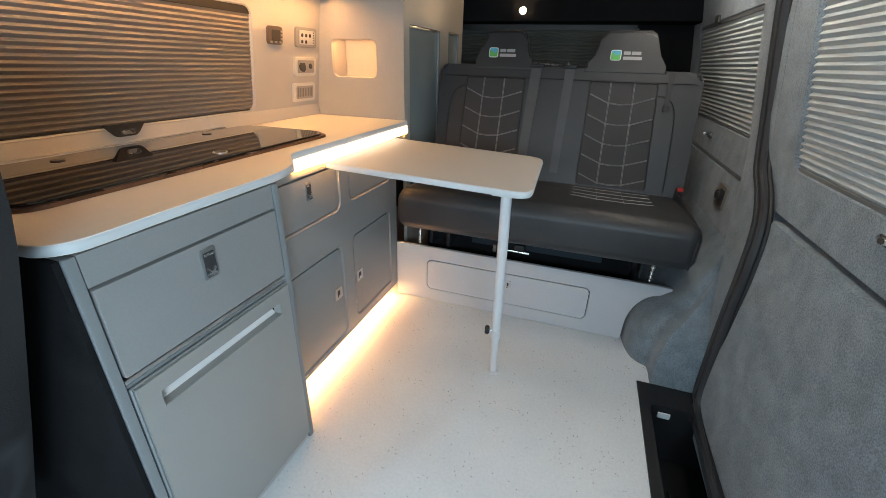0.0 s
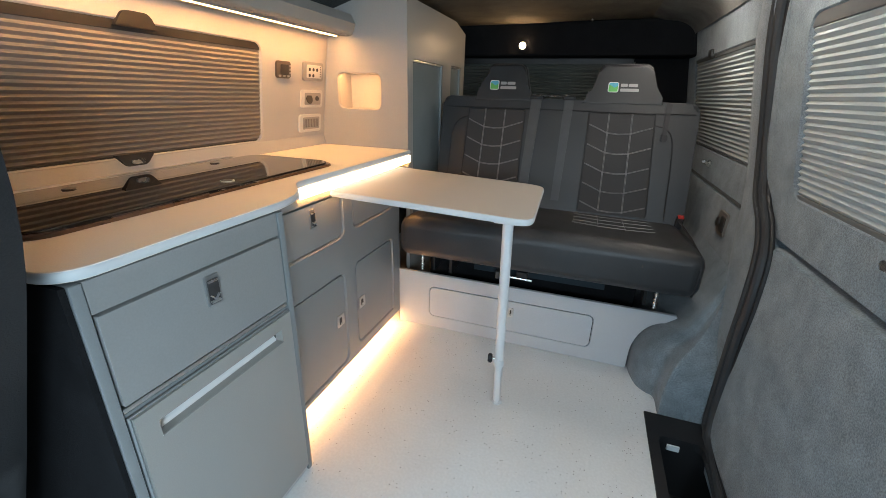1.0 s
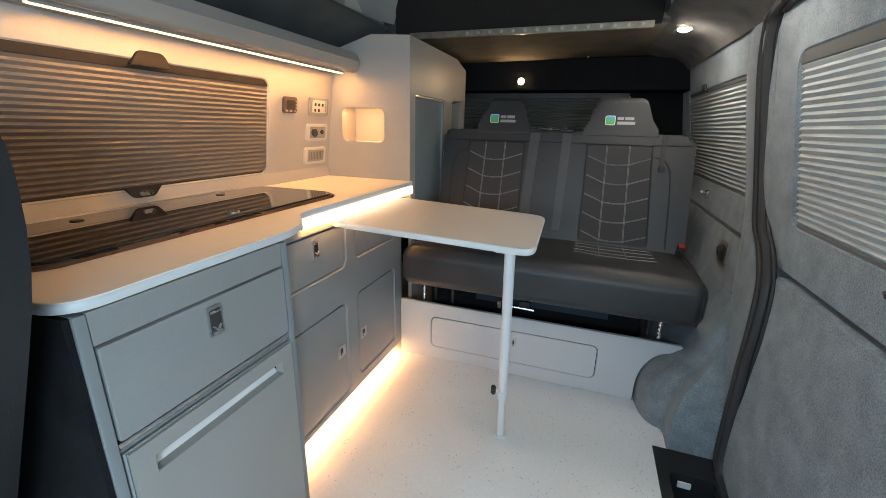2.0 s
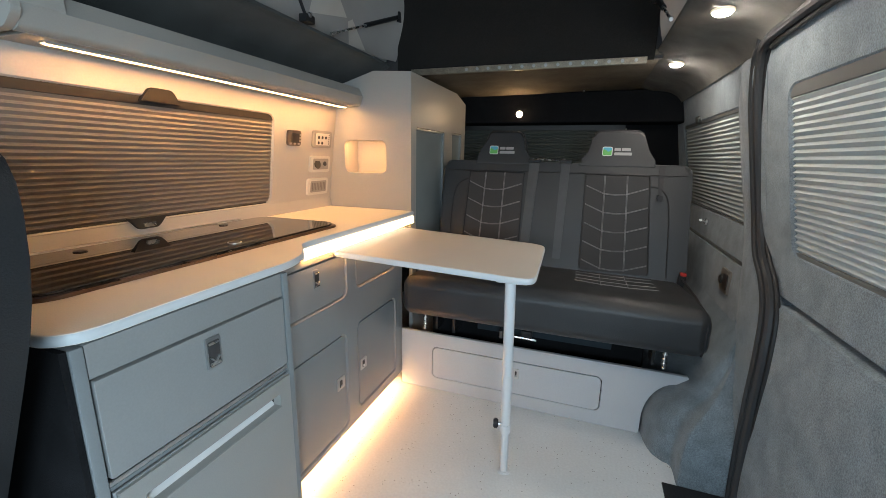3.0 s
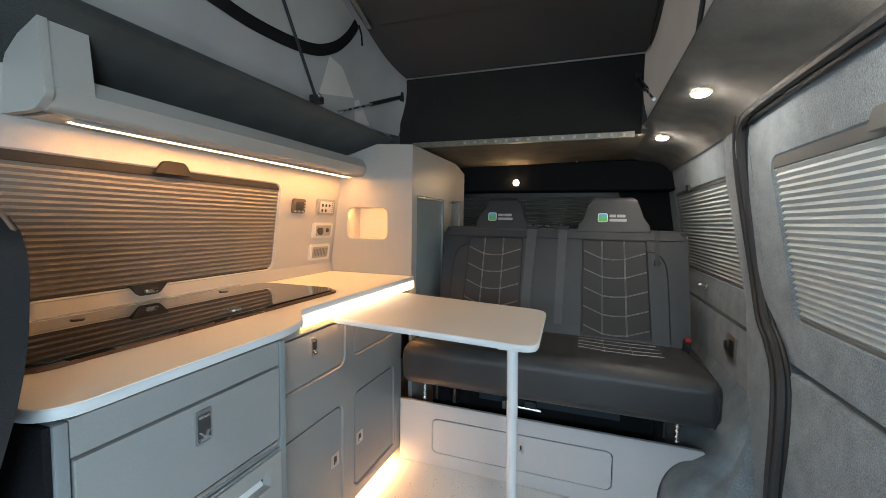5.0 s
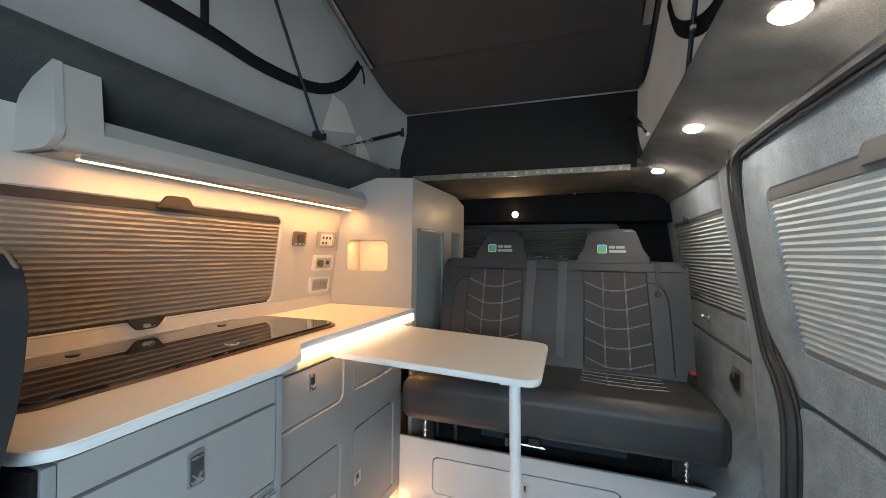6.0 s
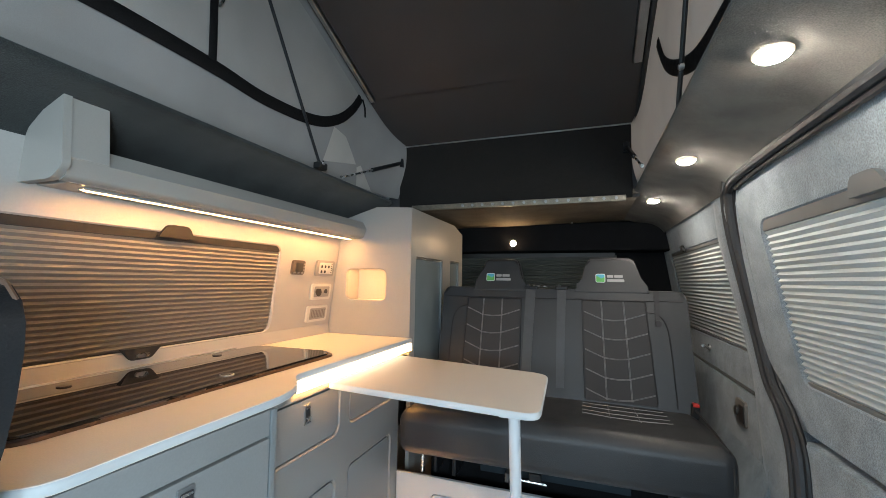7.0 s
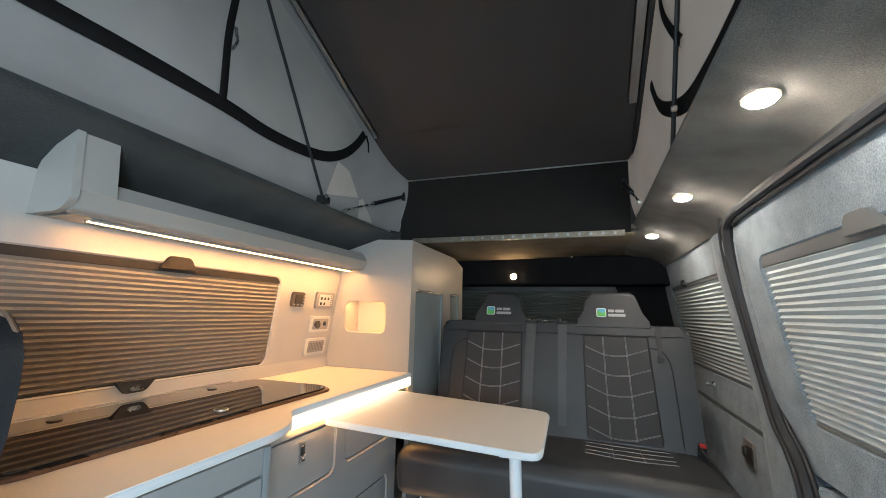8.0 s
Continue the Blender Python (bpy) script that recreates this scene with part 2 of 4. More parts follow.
def holed(outer, hole, r, place, depth, n=5, bevel=0.0):
    """A plate with one opening with rounded corners and an eased rim. outer and hole: (u0, v0, u1, v1)."""
    bm = bmesh.new()
    inner = rrect(*hole, r, n)
    rs = r if isinstance(r, (tuple, list)) else (r, r, r, r)
    rim = rrect(hole[0] - bevel, hole[1] - bevel, hole[2] + bevel, hole[3] + bevel, [q + bevel for q in rs], n)
    corner = [(outer[0], outer[1]), (outer[2], outer[1]), (outer[2], outer[3]), (outer[0], outer[3])]
    ring = [corner[k // (n + 1)] for k in range(len(inner))]
    rows = []
    for pts, w in ((ring, 0), (rim, 0), (inner, bevel), (inner, depth), (ring, depth)):
        rows.append([bm.verts.new(place(u, v, w)) for u, v in pts])
    k = len(inner)
    for a, b in ((0, 1), (1, 2), (2, 3), (3, 4), (4, 0)):
        if (a, b) == (1, 2) and not bevel:
            continue
        for q in range(k):
            bm.faces.new((rows[a][q], rows[a][(q + 1) % k], rows[b][(q + 1) % k], rows[b][q]))
    bmesh.ops.remove_doubles(bm, verts=bm.verts, dist=1e-5)
    bmesh.ops.dissolve_degenerate(bm, edges=bm.edges, dist=1e-6)
    return bm


def sweep(profile, y0, y1, thick, steps=1):
    """A sheet with the cross-section profile (x, z), drawn along y, thickened to its outer side."""
    bm = bmesh.new()
    normals = []
    for k in range(len(profile)):
        a, b = Vector(profile[max(k - 1, 0)]), Vector(profile[min(k + 1, len(profile) - 1)])
        d = (b - a).normalized()
        normals.append(Vector((-d.y, d.x)))
    back = [(p[0] + n.x * thick, p[1] + n.y * thick) for p, n in zip(profile, normals)]
    loop = list(profile) + back[::-1]
    rows = []
    for s in range(steps + 1):
        y = y0 + (y1 - y0) * s / steps
        rows.append([bm.verts.new((x, y, z)) for x, z in loop])
    k = len(loop)
    for s in range(steps):
        for q in range(k):
            bm.faces.new((rows[s][q], rows[s][(q + 1) % k], rows[s + 1][(q + 1) % k], rows[s + 1][q]))
    bm.faces.new(rows[0])
    bm.faces.new(rows[-1][::-1])
    return bm


def tube(points, radius, sides=8, flat=1.0, closed=False):
    """A round bar along points."""
    bm = bmesh.new()
    pts = [Vector(p) for p in points]
    rings = []
    side = None
    for k, p in enumerate(pts):
        d = (pts[min(k + 1, len(pts) - 1)] - pts[max(k - 1, 0)]).normalized()
        if side is None:
            side = d.cross(Vector((0, 0, 1)))
            if side.length < 1e-3:
                side = Vector((1, 0, 0))
        side = (side - d * side.dot(d)).normalized()
        up = side.cross(d).normalized()
        rings.append([bm.verts.new(p + radius * (math.cos(2 * math.pi * s / sides) * side + flat * math.sin(2 * math.pi * s / sides) * up))
                      for s in range(sides)])
    for a, b in zip(rings, rings[1:]):
        for s in range(sides):
            bm.faces.new((a[s], a[(s + 1) % sides], b[(s + 1) % sides], b[s]))
    bm.faces.new(rings[0])
    bm.faces.new(rings[-1][::-1])
    return bm


def smooth_line(points, n=8):
    """A curve through points."""
    pts = [Vector(p) for p in points]
    out = []
    for k in range(len(pts) - 1):
        p0, p1, p2, p3 = pts[max(k - 1, 0)], pts[k], pts[k + 1], pts[min(k + 2, len(pts) - 1)]
        for s in range(n):
            t = s / n
            out.append(0.5 * (2 * p1 + (p2 - p0) * t + (2 * p0 - 5 * p1 + 4 * p2 - p3) * t * t + (3 * p1 - p0 - 3 * p2 + p3) * t ** 3))
    return out + [pts[-1]]


def disc(centre, axis, radius, depth, sides=24, bevel=0.0):
    bm = bmesh.new()
    m = Vector(axis).to_track_quat("Z", "Y").to_matrix().to_4x4()
    bmesh.ops.create_cone(bm, cap_ends=True, segments=sides, radius1=radius, radius2=radius, depth=depth,
                          matrix=Matrix.Translation(centre) @ m)
    if bevel:
        edges = [e for e in bm.edges if len(e.link_faces) == 2 and any(len(f.verts) > 4 for f in e.link_faces)]
        bmesh.ops.bevel(bm, geom=edges, offset=bevel, segments=2, affect="EDGES")
    return bm


def lx(z):
    """The kitchen-side wall's inner face."""
    return -0.458 + 0.137 * (z - 0.82)


def rx(z):
    """The door-side wall's inner face."""
    return 1.33 - 0.19 * max(z - 0.83, 0) - 0.04 * max(0.6 - z, 0)


def on_left(y, z, w):
    return Vector((lx(z) - w, y, z))


def on_right(y, z, w):
    return Vector((rx(z) + w, y, z))


def facing_right(x):
    return lambda y, z, w: Vector((x - w, y, z))


def facing_front(y):
    return lambda x, z, w: Vector((x, y + w, z))


def facing_up(z):
    return lambda x, y, w: Vector((x, y, z - w))


# ---- the van's shell ----
structure("floor", slab([(-0.60, -1.40), (1.10, -1.40), (1.10, 1.438), (1.30, 1.438), (1.30, 3.05), (-0.60, 3.05)], lambda x, y, w: Vector((x, y, -w)), 0.03), M_FLOOR, "pale grey speckled vinyl floor of the van", "floor")
structure("sub_floor", box(-0.70, -1.45, -0.36, 1.45, 3.1, -0.30), M_BLACKC, "dark steel under-floor below the step", "floor")
structure("wall_left", holed((-0.40, 0.0, 1.815, 1.42), (0.27, 0.875, 1.406, 1.215), 0.03, on_left, 0.035, 6, 0.006), M_WALL,
          "smooth white wall lining with a rounded window opening")
# added slanted foot that brightens the low wall by facing the locker strip
ledge_low = bmesh.new()
foot_row = [(lx(0.821) + 0.016, 0.8208), (lx(0.84) + 0.0095, 0.840), (lx(0.866) + 0.0008, 0.866), (lx(0.866) - 0.01, 0.866), (lx(0.821) - 0.01, 0.8208)]
ends = [[ledge_low.verts.new((x, y, z)) for x, z in foot_row] for y in (-0.38, 1.8125)]
for q in range(5):
    ledge_low.faces.new((ends[0][q], ends[0][(q + 1) % 5], ends[1][(q + 1) % 5], ends[1][q]))
ledge_low.faces.new(ends[0])
ledge_low.faces.new(ends[1][::-1])
structure("wall_left_light_catcher", ledge_low, M_WALL, "added white wall foot, leaned out to the worktop to catch the strip light", "wall")
structure("wall_left_rear", slab([(1.815, 0.0), (3.05, 0.0), (3.05, 1.42), (1.815, 1.42)], on_left, 0.035), M_CARPETD,
          "charcoal carpeted side wall behind the tall cupboard")
skin_left = holed((-1.45, -0.36, 3.1, 1.56), (-1.05, 0.85, -0.45, 1.35), 0.06, lambda y, z, w: Vector((-0.62 - w, y, z)), 0.04)
structure("outer_skin_left", skin_left, M_BODY, "painted outer body side with the cab window opening")
skin_right = holed((-1.45, -0.36, 3.1, 1.56), (-1.05, 0.85, -0.45, 1.35), 0.06, lambda y, z, w: Vector((1.43 + w, y, z)), 0.04)
structure("outer_skin_right", skin_right, M_BODY, "painted outer body side with the cab window opening")
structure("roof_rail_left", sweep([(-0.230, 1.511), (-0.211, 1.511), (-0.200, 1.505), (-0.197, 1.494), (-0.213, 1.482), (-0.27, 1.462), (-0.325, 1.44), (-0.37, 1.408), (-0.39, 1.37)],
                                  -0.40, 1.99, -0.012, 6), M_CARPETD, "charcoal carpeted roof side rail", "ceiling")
structure("roof_rail_right", sweep([(1.000, 1.509), (0.985, 1.506), (0.977, 1.500), (0.976, 1.493), (0.982, 1.486), (0.996, 1.4795), (1.013, 1.472), (1.035, 1.464), (1.06, 1.4585), (1.09, 1.4555), (1.12, 1.452),
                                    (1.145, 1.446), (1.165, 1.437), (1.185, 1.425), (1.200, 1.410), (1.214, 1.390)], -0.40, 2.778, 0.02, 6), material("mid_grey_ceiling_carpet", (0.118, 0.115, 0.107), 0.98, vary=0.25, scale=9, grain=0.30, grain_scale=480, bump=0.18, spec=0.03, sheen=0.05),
          "grey carpeted ceiling edge curving into the side wall", "ceiling")
structure("ceiling_gap_left", box(-0.64, -1.45, 1.52, -0.225, 2.02, 1.55), M_BODY, "roof skin over the side rail", "ceiling")
structure("roof_skin_rear", box(-0.64, 2.035, 1.52, 1.47, 3.1, 1.56), M_BODY, "painted roof skin over the rear ceiling", "ceiling")
structure("ceiling_gap_right", box(1.035, -1.45, 1.53, 1.47, 2.02, 1.56), M_BODY, "roof skin over the side rail", "ceiling")
rear_ceiling = sweep([(-0.60, 1.40), (-0.45, 1.435), (-0.25, 1.452), (0.4, 1.460), (0.95, 1.478), (1.10, 1.484), (1.19, 1.460), (1.24, 1.42), (1.26, 1.38)],
                     1.99, 3.05, 0.02, 4)
# headlining colour raised and warmed to carry the rear lamp's glow
structure("ceiling_rear", rear_ceiling, material("lamplit_brown_headlining", (0.17, 0.148, 0.118), 0.95, vary=0.2, grain=0.3, grain_scale=420, bump=0.5, spec=0.1), "dark carpeted rear ceiling, its colour warmed and lightened as if lamplit", "ceiling")
structure("rear_header", box(-0.55, 2.78, 1.285, 1.28, 2.96, 1.47, 0.02), M_BLACKC, "black carpeted header above the tailgate", "wall")
structure("wall_rear", box(-0.62, 2.96, -0.03, 1.45, 3.04, 1.5), M_BLACKC, "black tailgate lining", "wall")
structure("cab_ceiling", box(-0.62, -1.45, 1.44, 1.45, -0.38, 1.5), M_CARPETD, "charcoal cab headlining", "ceiling")
structure("cab_front", holed((-0.64, -0.33, 1.46, 1.5), (-0.25, 0.80, 1.15, 1.42), 0.06, lambda u, v, w: Vector((u, -1.40 - w, v)), 0.04),
          M_PLASTIC, "black dashboard wall with the windscreen opening", "wall")

# door-side wall: quarter panel behind the sliding door
structure("wall_right_rear", holed((1.60, 0.70, 2.99, 1.41), (1.85, 0.845, 2.80, 1.255), 0.03, on_right, 0.052, 6, 0.010), M_CARPET,
          "grey carpeted quarter panel with a window opening")
structure("wall_right_rear_lower", slab([(1.53, -0.2), (2.99, -0.2), (2.99, 0.70), (1.60, 0.70)], on_right, 0.04), M_CARPET,
          "grey carpeted lower quarter panel", "wall")
pillar = bmesh.new()
levels = [(-0.05, 1.375, 1.63), (0.06, 1.41, 1.65), (0.25, 1.432, 1.695), (0.44, 1.438, 1.76), (0.58, 1.448, 1.805), (0.66, 1.47, 1.825), (0.73, 1.53, 1.84), (0.80, 1.62, 1.86),
          (0.92, 1.655, 1.872), (1.03, 1.66, 1.88), (1.25, 1.655, 1.88), (1.38, 1.605, 1.83)]
rows = []
for z, y, e in levels:
    x = rx(z)
    rows.append([pillar.verts.new(v) for v in ((x + 0.05, y - 0.005, z), (x - 0.012, y, z), (x - 0.026, y + 0.03, z), (x - 0.028, e - 0.13, z),
                                               (x - 0.018, e - 0.07, z), (x + 0.002, e - 0.03, z), (x + 0.05, e, z))])
for a, b in zip(rows, rows[1:]):
    for q in range(6):
        pillar.faces.new((a[q], a[q + 1], b[q + 1], b[q]))
structure("door_pillar", pillar, M_CARPET, "grey carpeted door pillar", "wall")

# sliding door, closed
door = thing("sliding_door", "closed sliding door lined with grey carpet", "door", kind="structure")
part("door_upper_lining", holed((-0.2, 0.690, 1.64, 1.42), (0.42, 0.825, 1.468, 1.262), 0.035, on_right, 0.052, 6, 0.012), M_CARPET, door)
lower_outline = [(-0.2, -0.1), (1.33, -0.1), (1.385, 0.03), (1.425, 0.16), (1.452, 0.34), (1.462, 0.50), (1.474, 0.60), (1.480, 0.632), (1.472, 0.656), (1.446, 0.671), (1.40, 0.674), (-0.2, 0.674)]
lower = slab(lower_outline, lambda y, z, w: Vector((rx(z) - 0.018 - 0.004 * math.sin(min(max(z, 0), 0.62) * 5) + w, y, z)), 0.05, 0.012, 4)
part("door_lower_panel", lower, M_CARPET, door, "raised grey carpeted lower door panel")
part("door_back", box(1.372, -0.2, -0.3, 1.40, 1.64, 0.70), M_CARPETD, door)
handle = part("catch", slab(rrect(0.985, 0.775, 1.03, 0.793, 0.008), lambda y, z, w: Vector((rx(z) - 0.012 + w, y, z)), 0.014, 0.004), M_CHROME, door, "small chrome blind catch")
part("catch_finger", slab(rrect(0.993, 0.778, 1.012, 0.79, 0.004), lambda y, z, w: Vector((rx(z) - 0.018 + w, y, z)), 0.008, 0.002), M_CHROME, handle)

seal_pts = smooth_line([(1.262, 0.72, -0.005), (1.266, 1.0, -0.005), (1.269, 1.15, -0.005), (1.280, 1.334, -0.002), (1.288, 1.39, 0.035), (1.292, 1.412, 0.16), (1.292, 1.418, 0.36),
                        (1.293, 1.417, 0.50), (1.297, 1.440, 0.64), (1.302, 1.51, 0.725), (1.305, 1.60, 0.79), (1.297, 1.65, 0.92), (1.270, 1.658, 1.08), (1.238, 1.65, 1.25),
                        (1.218, 1.62, 1.36), (1.206, 1.56, 1.402), (1.20, 1.40, 1.412), (1.198, 0.9, 1.414), (1.198, -0.3, 1.414)])
seal = thing("door_seal", "black rubber seal round the sliding door", "door seal", kind="structure")
part("seal_bead", tube(seal_pts, 0.0145, 10), M_RUBBER, seal)
part("seal_lip", tube([p + Vector((-0.006, 0.028 if p.z > 0.02 else 0.0, -0.004 if p.z < 1.40 else 0.024)) for p in seal_pts], 0.011, 10), M_RUBBER, seal)
part("seal_trim", tube([p + Vector((0.012, -0.016 if p.z > 0.02 else 0.0, 0.0 if p.z < 1.40 else -0.016)) for p in seal_pts], 0.008, 8), M_PLASTIC, seal)

# entry step
step = thing("entry_step", "moulded black plastic entry step with a courtesy light", "step", kind="structure")
part("step_rim", holed((1.095, -0.3, 1.285, 1.437), (1.128, -0.25, 1.262, 1.33), 0.02, lambda x, y, w: Vector((x, y, 0.006 - w)), 0.03), M_PLASTIC, step)
part("step_riser", box(1.118, -0.3, -0.24, 1.130, 1.34, -0.02), M_PLASTIC, step)
part("step_back", box(1.11, 1.33, -0.24, 1.40, 1.345, -0.02), M_PLASTIC, step)
tread = box(1.125, -0.3, -0.26, 1.40, 1.34, -0.235)
for k in range(5):
    tread = box(1.15 + 0.024 * k, -0.3, -0.237, 1.158 + 0.024 * k, 1.20, -0.229, 0.002, 1, tread)
part("step_tread", tread, M_PLASTIC, step, "ribbed black plastic tread")
part("courtesy_light", moved(box(-0.02, -0.004, -0.011, 0.02, 0.004, 0.011, 0.003), pose(1.178, 1.322, -0.026)), M_LENS, step, "small clear courtesy light")

# wheel arch beside the bench
arch = bmesh.new()
foot = smooth_line([(1.36, 1.439, 0), (1.26, 1.440, 0), (1.18, 1.441, 0), (1.146, 1.443, 0), (1.140, 1.458, 0), (1.140, 1.512, 0), (1.133, 1.543, 0), (1.108, 1.557, 0), (1.079, 1.590, 0), (1.060, 1.655, 0), (1.052, 1.73, 0), (1.05, 1.82, 0), (1.06, 2.2, 0), (1.12, 2.5, 0), (1.34, 2.55, 0)], 5)
rings = []
for z, s in ((-0.03, 0.0), (0.09, 0.0), (0.14, 0.03), (0.18, 0.08), (0.215, 0.17), (0.24, 0.32), (0.27, 0.45), (0.32, 0.58), (0.40, 0.72), (0.50, 0.86), (0.62, 1.0)):
    rings.append([arch.verts.new((p.x + (1.35 - p.x) * s, p.y + max(1.64 - p.y, 0) * min(s * 1.15, 1), z)) for p in foot])
for a, b in zip(rings, rings[1:]):
    for q in range(len(foot) - 1):
        arch.faces.new((a[q], a[q + 1], b[q + 1], b[q]))
structure("wheel_arch", arch, M_CARPET, "dark grey carpeted wheel arch bulge", "wheel arch")
ledge = thing("quarter_panel_trim", "grey carpeted lower side trim beside the bench", "side trim", kind="structure")
part("trim_panel", slab(rrect(1.72, 0.30, 2.75, 0.698, (0.05, 0.02, 0.02, 0.03)), lambda y, z, w: Vector((rx(z) - 0.016 + w, y, z)), 0.02, 0.006), M_CARPET, ledge)
# a dark tube draws the shade of the groove over the trim
part("trim_groove_shade", tube([(rx(0.70) - 0.004, y, 0.704) for y in (1.78, 2.2, 2.75)], 0.0065, 8), M_CARPETD, ledge, "dark tube standing in for the shaded groove above the trim")
hook = thing("coat_hook", "small chrome catch below the side window", "catch", at=(0, 0, 0))
part("hook_base", disc((rx(0.80) - 0.006, 2.36, 0.785), (-1, 0, 0.1), 0.016, 0.012, 16, 0.003), M_CHROME, hook)
part("hook_arm", tube([(rx(0.80) - 0.01, 2.36, 0.785), (rx(0.80) - 0.035, 2.33, 0.792), (rx(0.80) - 0.045, 2.30, 0.80)], 0.007, 8), M_CHROME, hook)
sock = thing("wall_socket", "dark grey double charging socket in the side trim", "socket")
part("socket_plate", slab(rrect(1.845, 0.57, 1.945, 0.66, 0.01), lambda y, z, w: Vector((rx(z) - 0.026 + w, y, z)), 0.012, 0.003), M_SLOT, sock)
part("socket_inset", slab(rrect(1.85, 0.585, 1.90, 0.645, 0.008), lambda y, z, w: Vector((rx(z) - 0.03 + w, y, z)), 0.006, 0.001), M_DARK, sock)
part("socket_cap", disc((rx(0.62) - 0.032, 1.92, 0.615), (-1, 0, 0), 0.018, 0.008, 16, 0.002), M_DARK, sock)


def blind(name, label, place, y0, y1, z0, z1, mat, bar, tab_y=None, latch_y=None, depth=0.016, pitch=0.0185, bar_h=0.022, group="window blinds"):
    """A drawn pleated blind: soft folds of cloth between two bars, with a pull tab and a catch. place(y, z, w)."""
    ob = thing(name, label, "blind", group)
    bm = bmesh.new()
    n = round((z1 - z0) / pitch)
    rows = []
    for k in range(n):
        za, step_z = z0 + (z1 - z0) * k / n, (z1 - z0) / n
        for f, g in ((0.0, 1.0), (0.53, 0.0)):
            rows.append([bm.verts.new(place(y, za + step_z * f, 0.006 + depth * g)) for y in (y0 - 0.03, (y0 + y1) / 2, y1 + 0.03)])
    for a, b in zip(rows, rows[1:]):
        for q in range(2):
            bm.faces.new((a[q], a[q + 1], b[q + 1], b[q]))
    part("pleated_cloth", bm, mat, ob, smooth=False)
    part("top_bar", slab([(y0 - 0.02, z1 - bar_h), (y1 + 0.02, z1 - bar_h), (y1 + 0.02, z1 + 0.012), (y0 - 0.02, z1 + 0.012)], lambda y, z, w: place(y, z, w + 0.004), 0.012, 0.003), bar, ob)
    part("bottom_bar", slab([(y0 - 0.02, z0 - 0.014), (y1 + 0.02, z0 - 0.014), (y1 + 0.02, z0 + 0.002), (y0 - 0.02, z0 + 0.002)], lambda y, z, w: place(y, z, w + 0.004), 0.012, 0.003), bar, ob)
    part("shade_sheet", slab([(y0 - 0.03, z0 - 0.03), (y1 + 0.03, z0 - 0.03), (y1 + 0.03, z1 + 0.03), (y0 - 0.03, z1 + 0.03)], lambda y, z, w: place(y, z, w + 0.053), 0.004), M_FRAME, ob)
    if tab_y:
        tab = [(tab_y - 0.058, z1 - 0.012), (tab_y + 0.058, z1 - 0.012), (tab_y + 0.034, z1 + 0.026), (tab_y - 0.034, z1 + 0.026)]
        part("pull_tab", slab(rounded(tab, (0.003, 0.003, 0.012, 0.012), 4), lambda y, z, w: place(y, z, w - 0.010), 0.014, 0.004), bar, ob)
    if latch_y:
        cat = [(latch_y - 0.03, z0 - 0.028), (latch_y + 0.03, z0 - 0.028), (latch_y + 0.055, z0 + 0.006), (latch_y - 0.055, z0 + 0.006)]
        lt = part("catch", slab(rounded(cat, (0.010, 0.010, 0.003, 0.003), 4), lambda y, z, w: place(y, z, w - 0.012), 0.016, 0.004), M_FRAME, ob)
        part("catch_button", slab(rrect(latch_y - 0.016, z0 - 0.022, latch_y + 0.020, z0 - 0.008, 0.006), lambda y, z, w: place(y, z, w - 0.018), 0.008, 0.003), M_CHROME, lt, "chrome catch button")
    return ob


M_BAR_L = material("brown_blind_bar", (0.017, 0.015, 0.0135), 0.6, vary=0.06)
M_BAR_R = material("dark_grey_blind_bar", (0.11, 0.115, 0.115), 0.6, vary=0.06)
blind("window_blind", "drawn pleated blind in the kitchen window, tinted brown for warm bounced light", on_left, 0.27, 1.406, 0.875, 1.215, M_BLIND_L, M_BAR_L, 0.954, 0.902, 0.0048, 0.0146)
blind("window_blind", "drawn grey pleated blind in the sliding door window", on_right, 0.42, 1.468, 0.825, 1.262, M_BLIND_R, M_BAR_R, 0.98, None, 0.0060, 0.0176)
quarter = blind("window_blind", "drawn grey pleated blind in the quarter window", on_right, 1.85, 2.80, 0.845, 1.255, M_BLIND_R, M_BAR_R, None, None, 0.0060, 0.0176, 0.008)
part("pull_tab", slab(rrect(2.42, 1.250, 2.475, 1.284, 0.010, 4), lambda y, z, w: on_right(y, z, w - 0.012), 0.016, 0.004), M_FRAME, quarter, "small dark pull tab")
blind("window_blind", "drawn dark grey pleated blind in the tailgate window", lambda u, v, w: Vector((u, 2.925 + w, v)), -0.08, 0.93, 0.80, 1.275, material("charcoal_pleated_blind", (0.085, 0.095, 0.088), 0.8), M_FRAME, None, None, 0.0060, 0.0176)

# ---- kitchen ----
XN, XF, YT, ZT = 0.117, 0.0, 1.815, 0.82


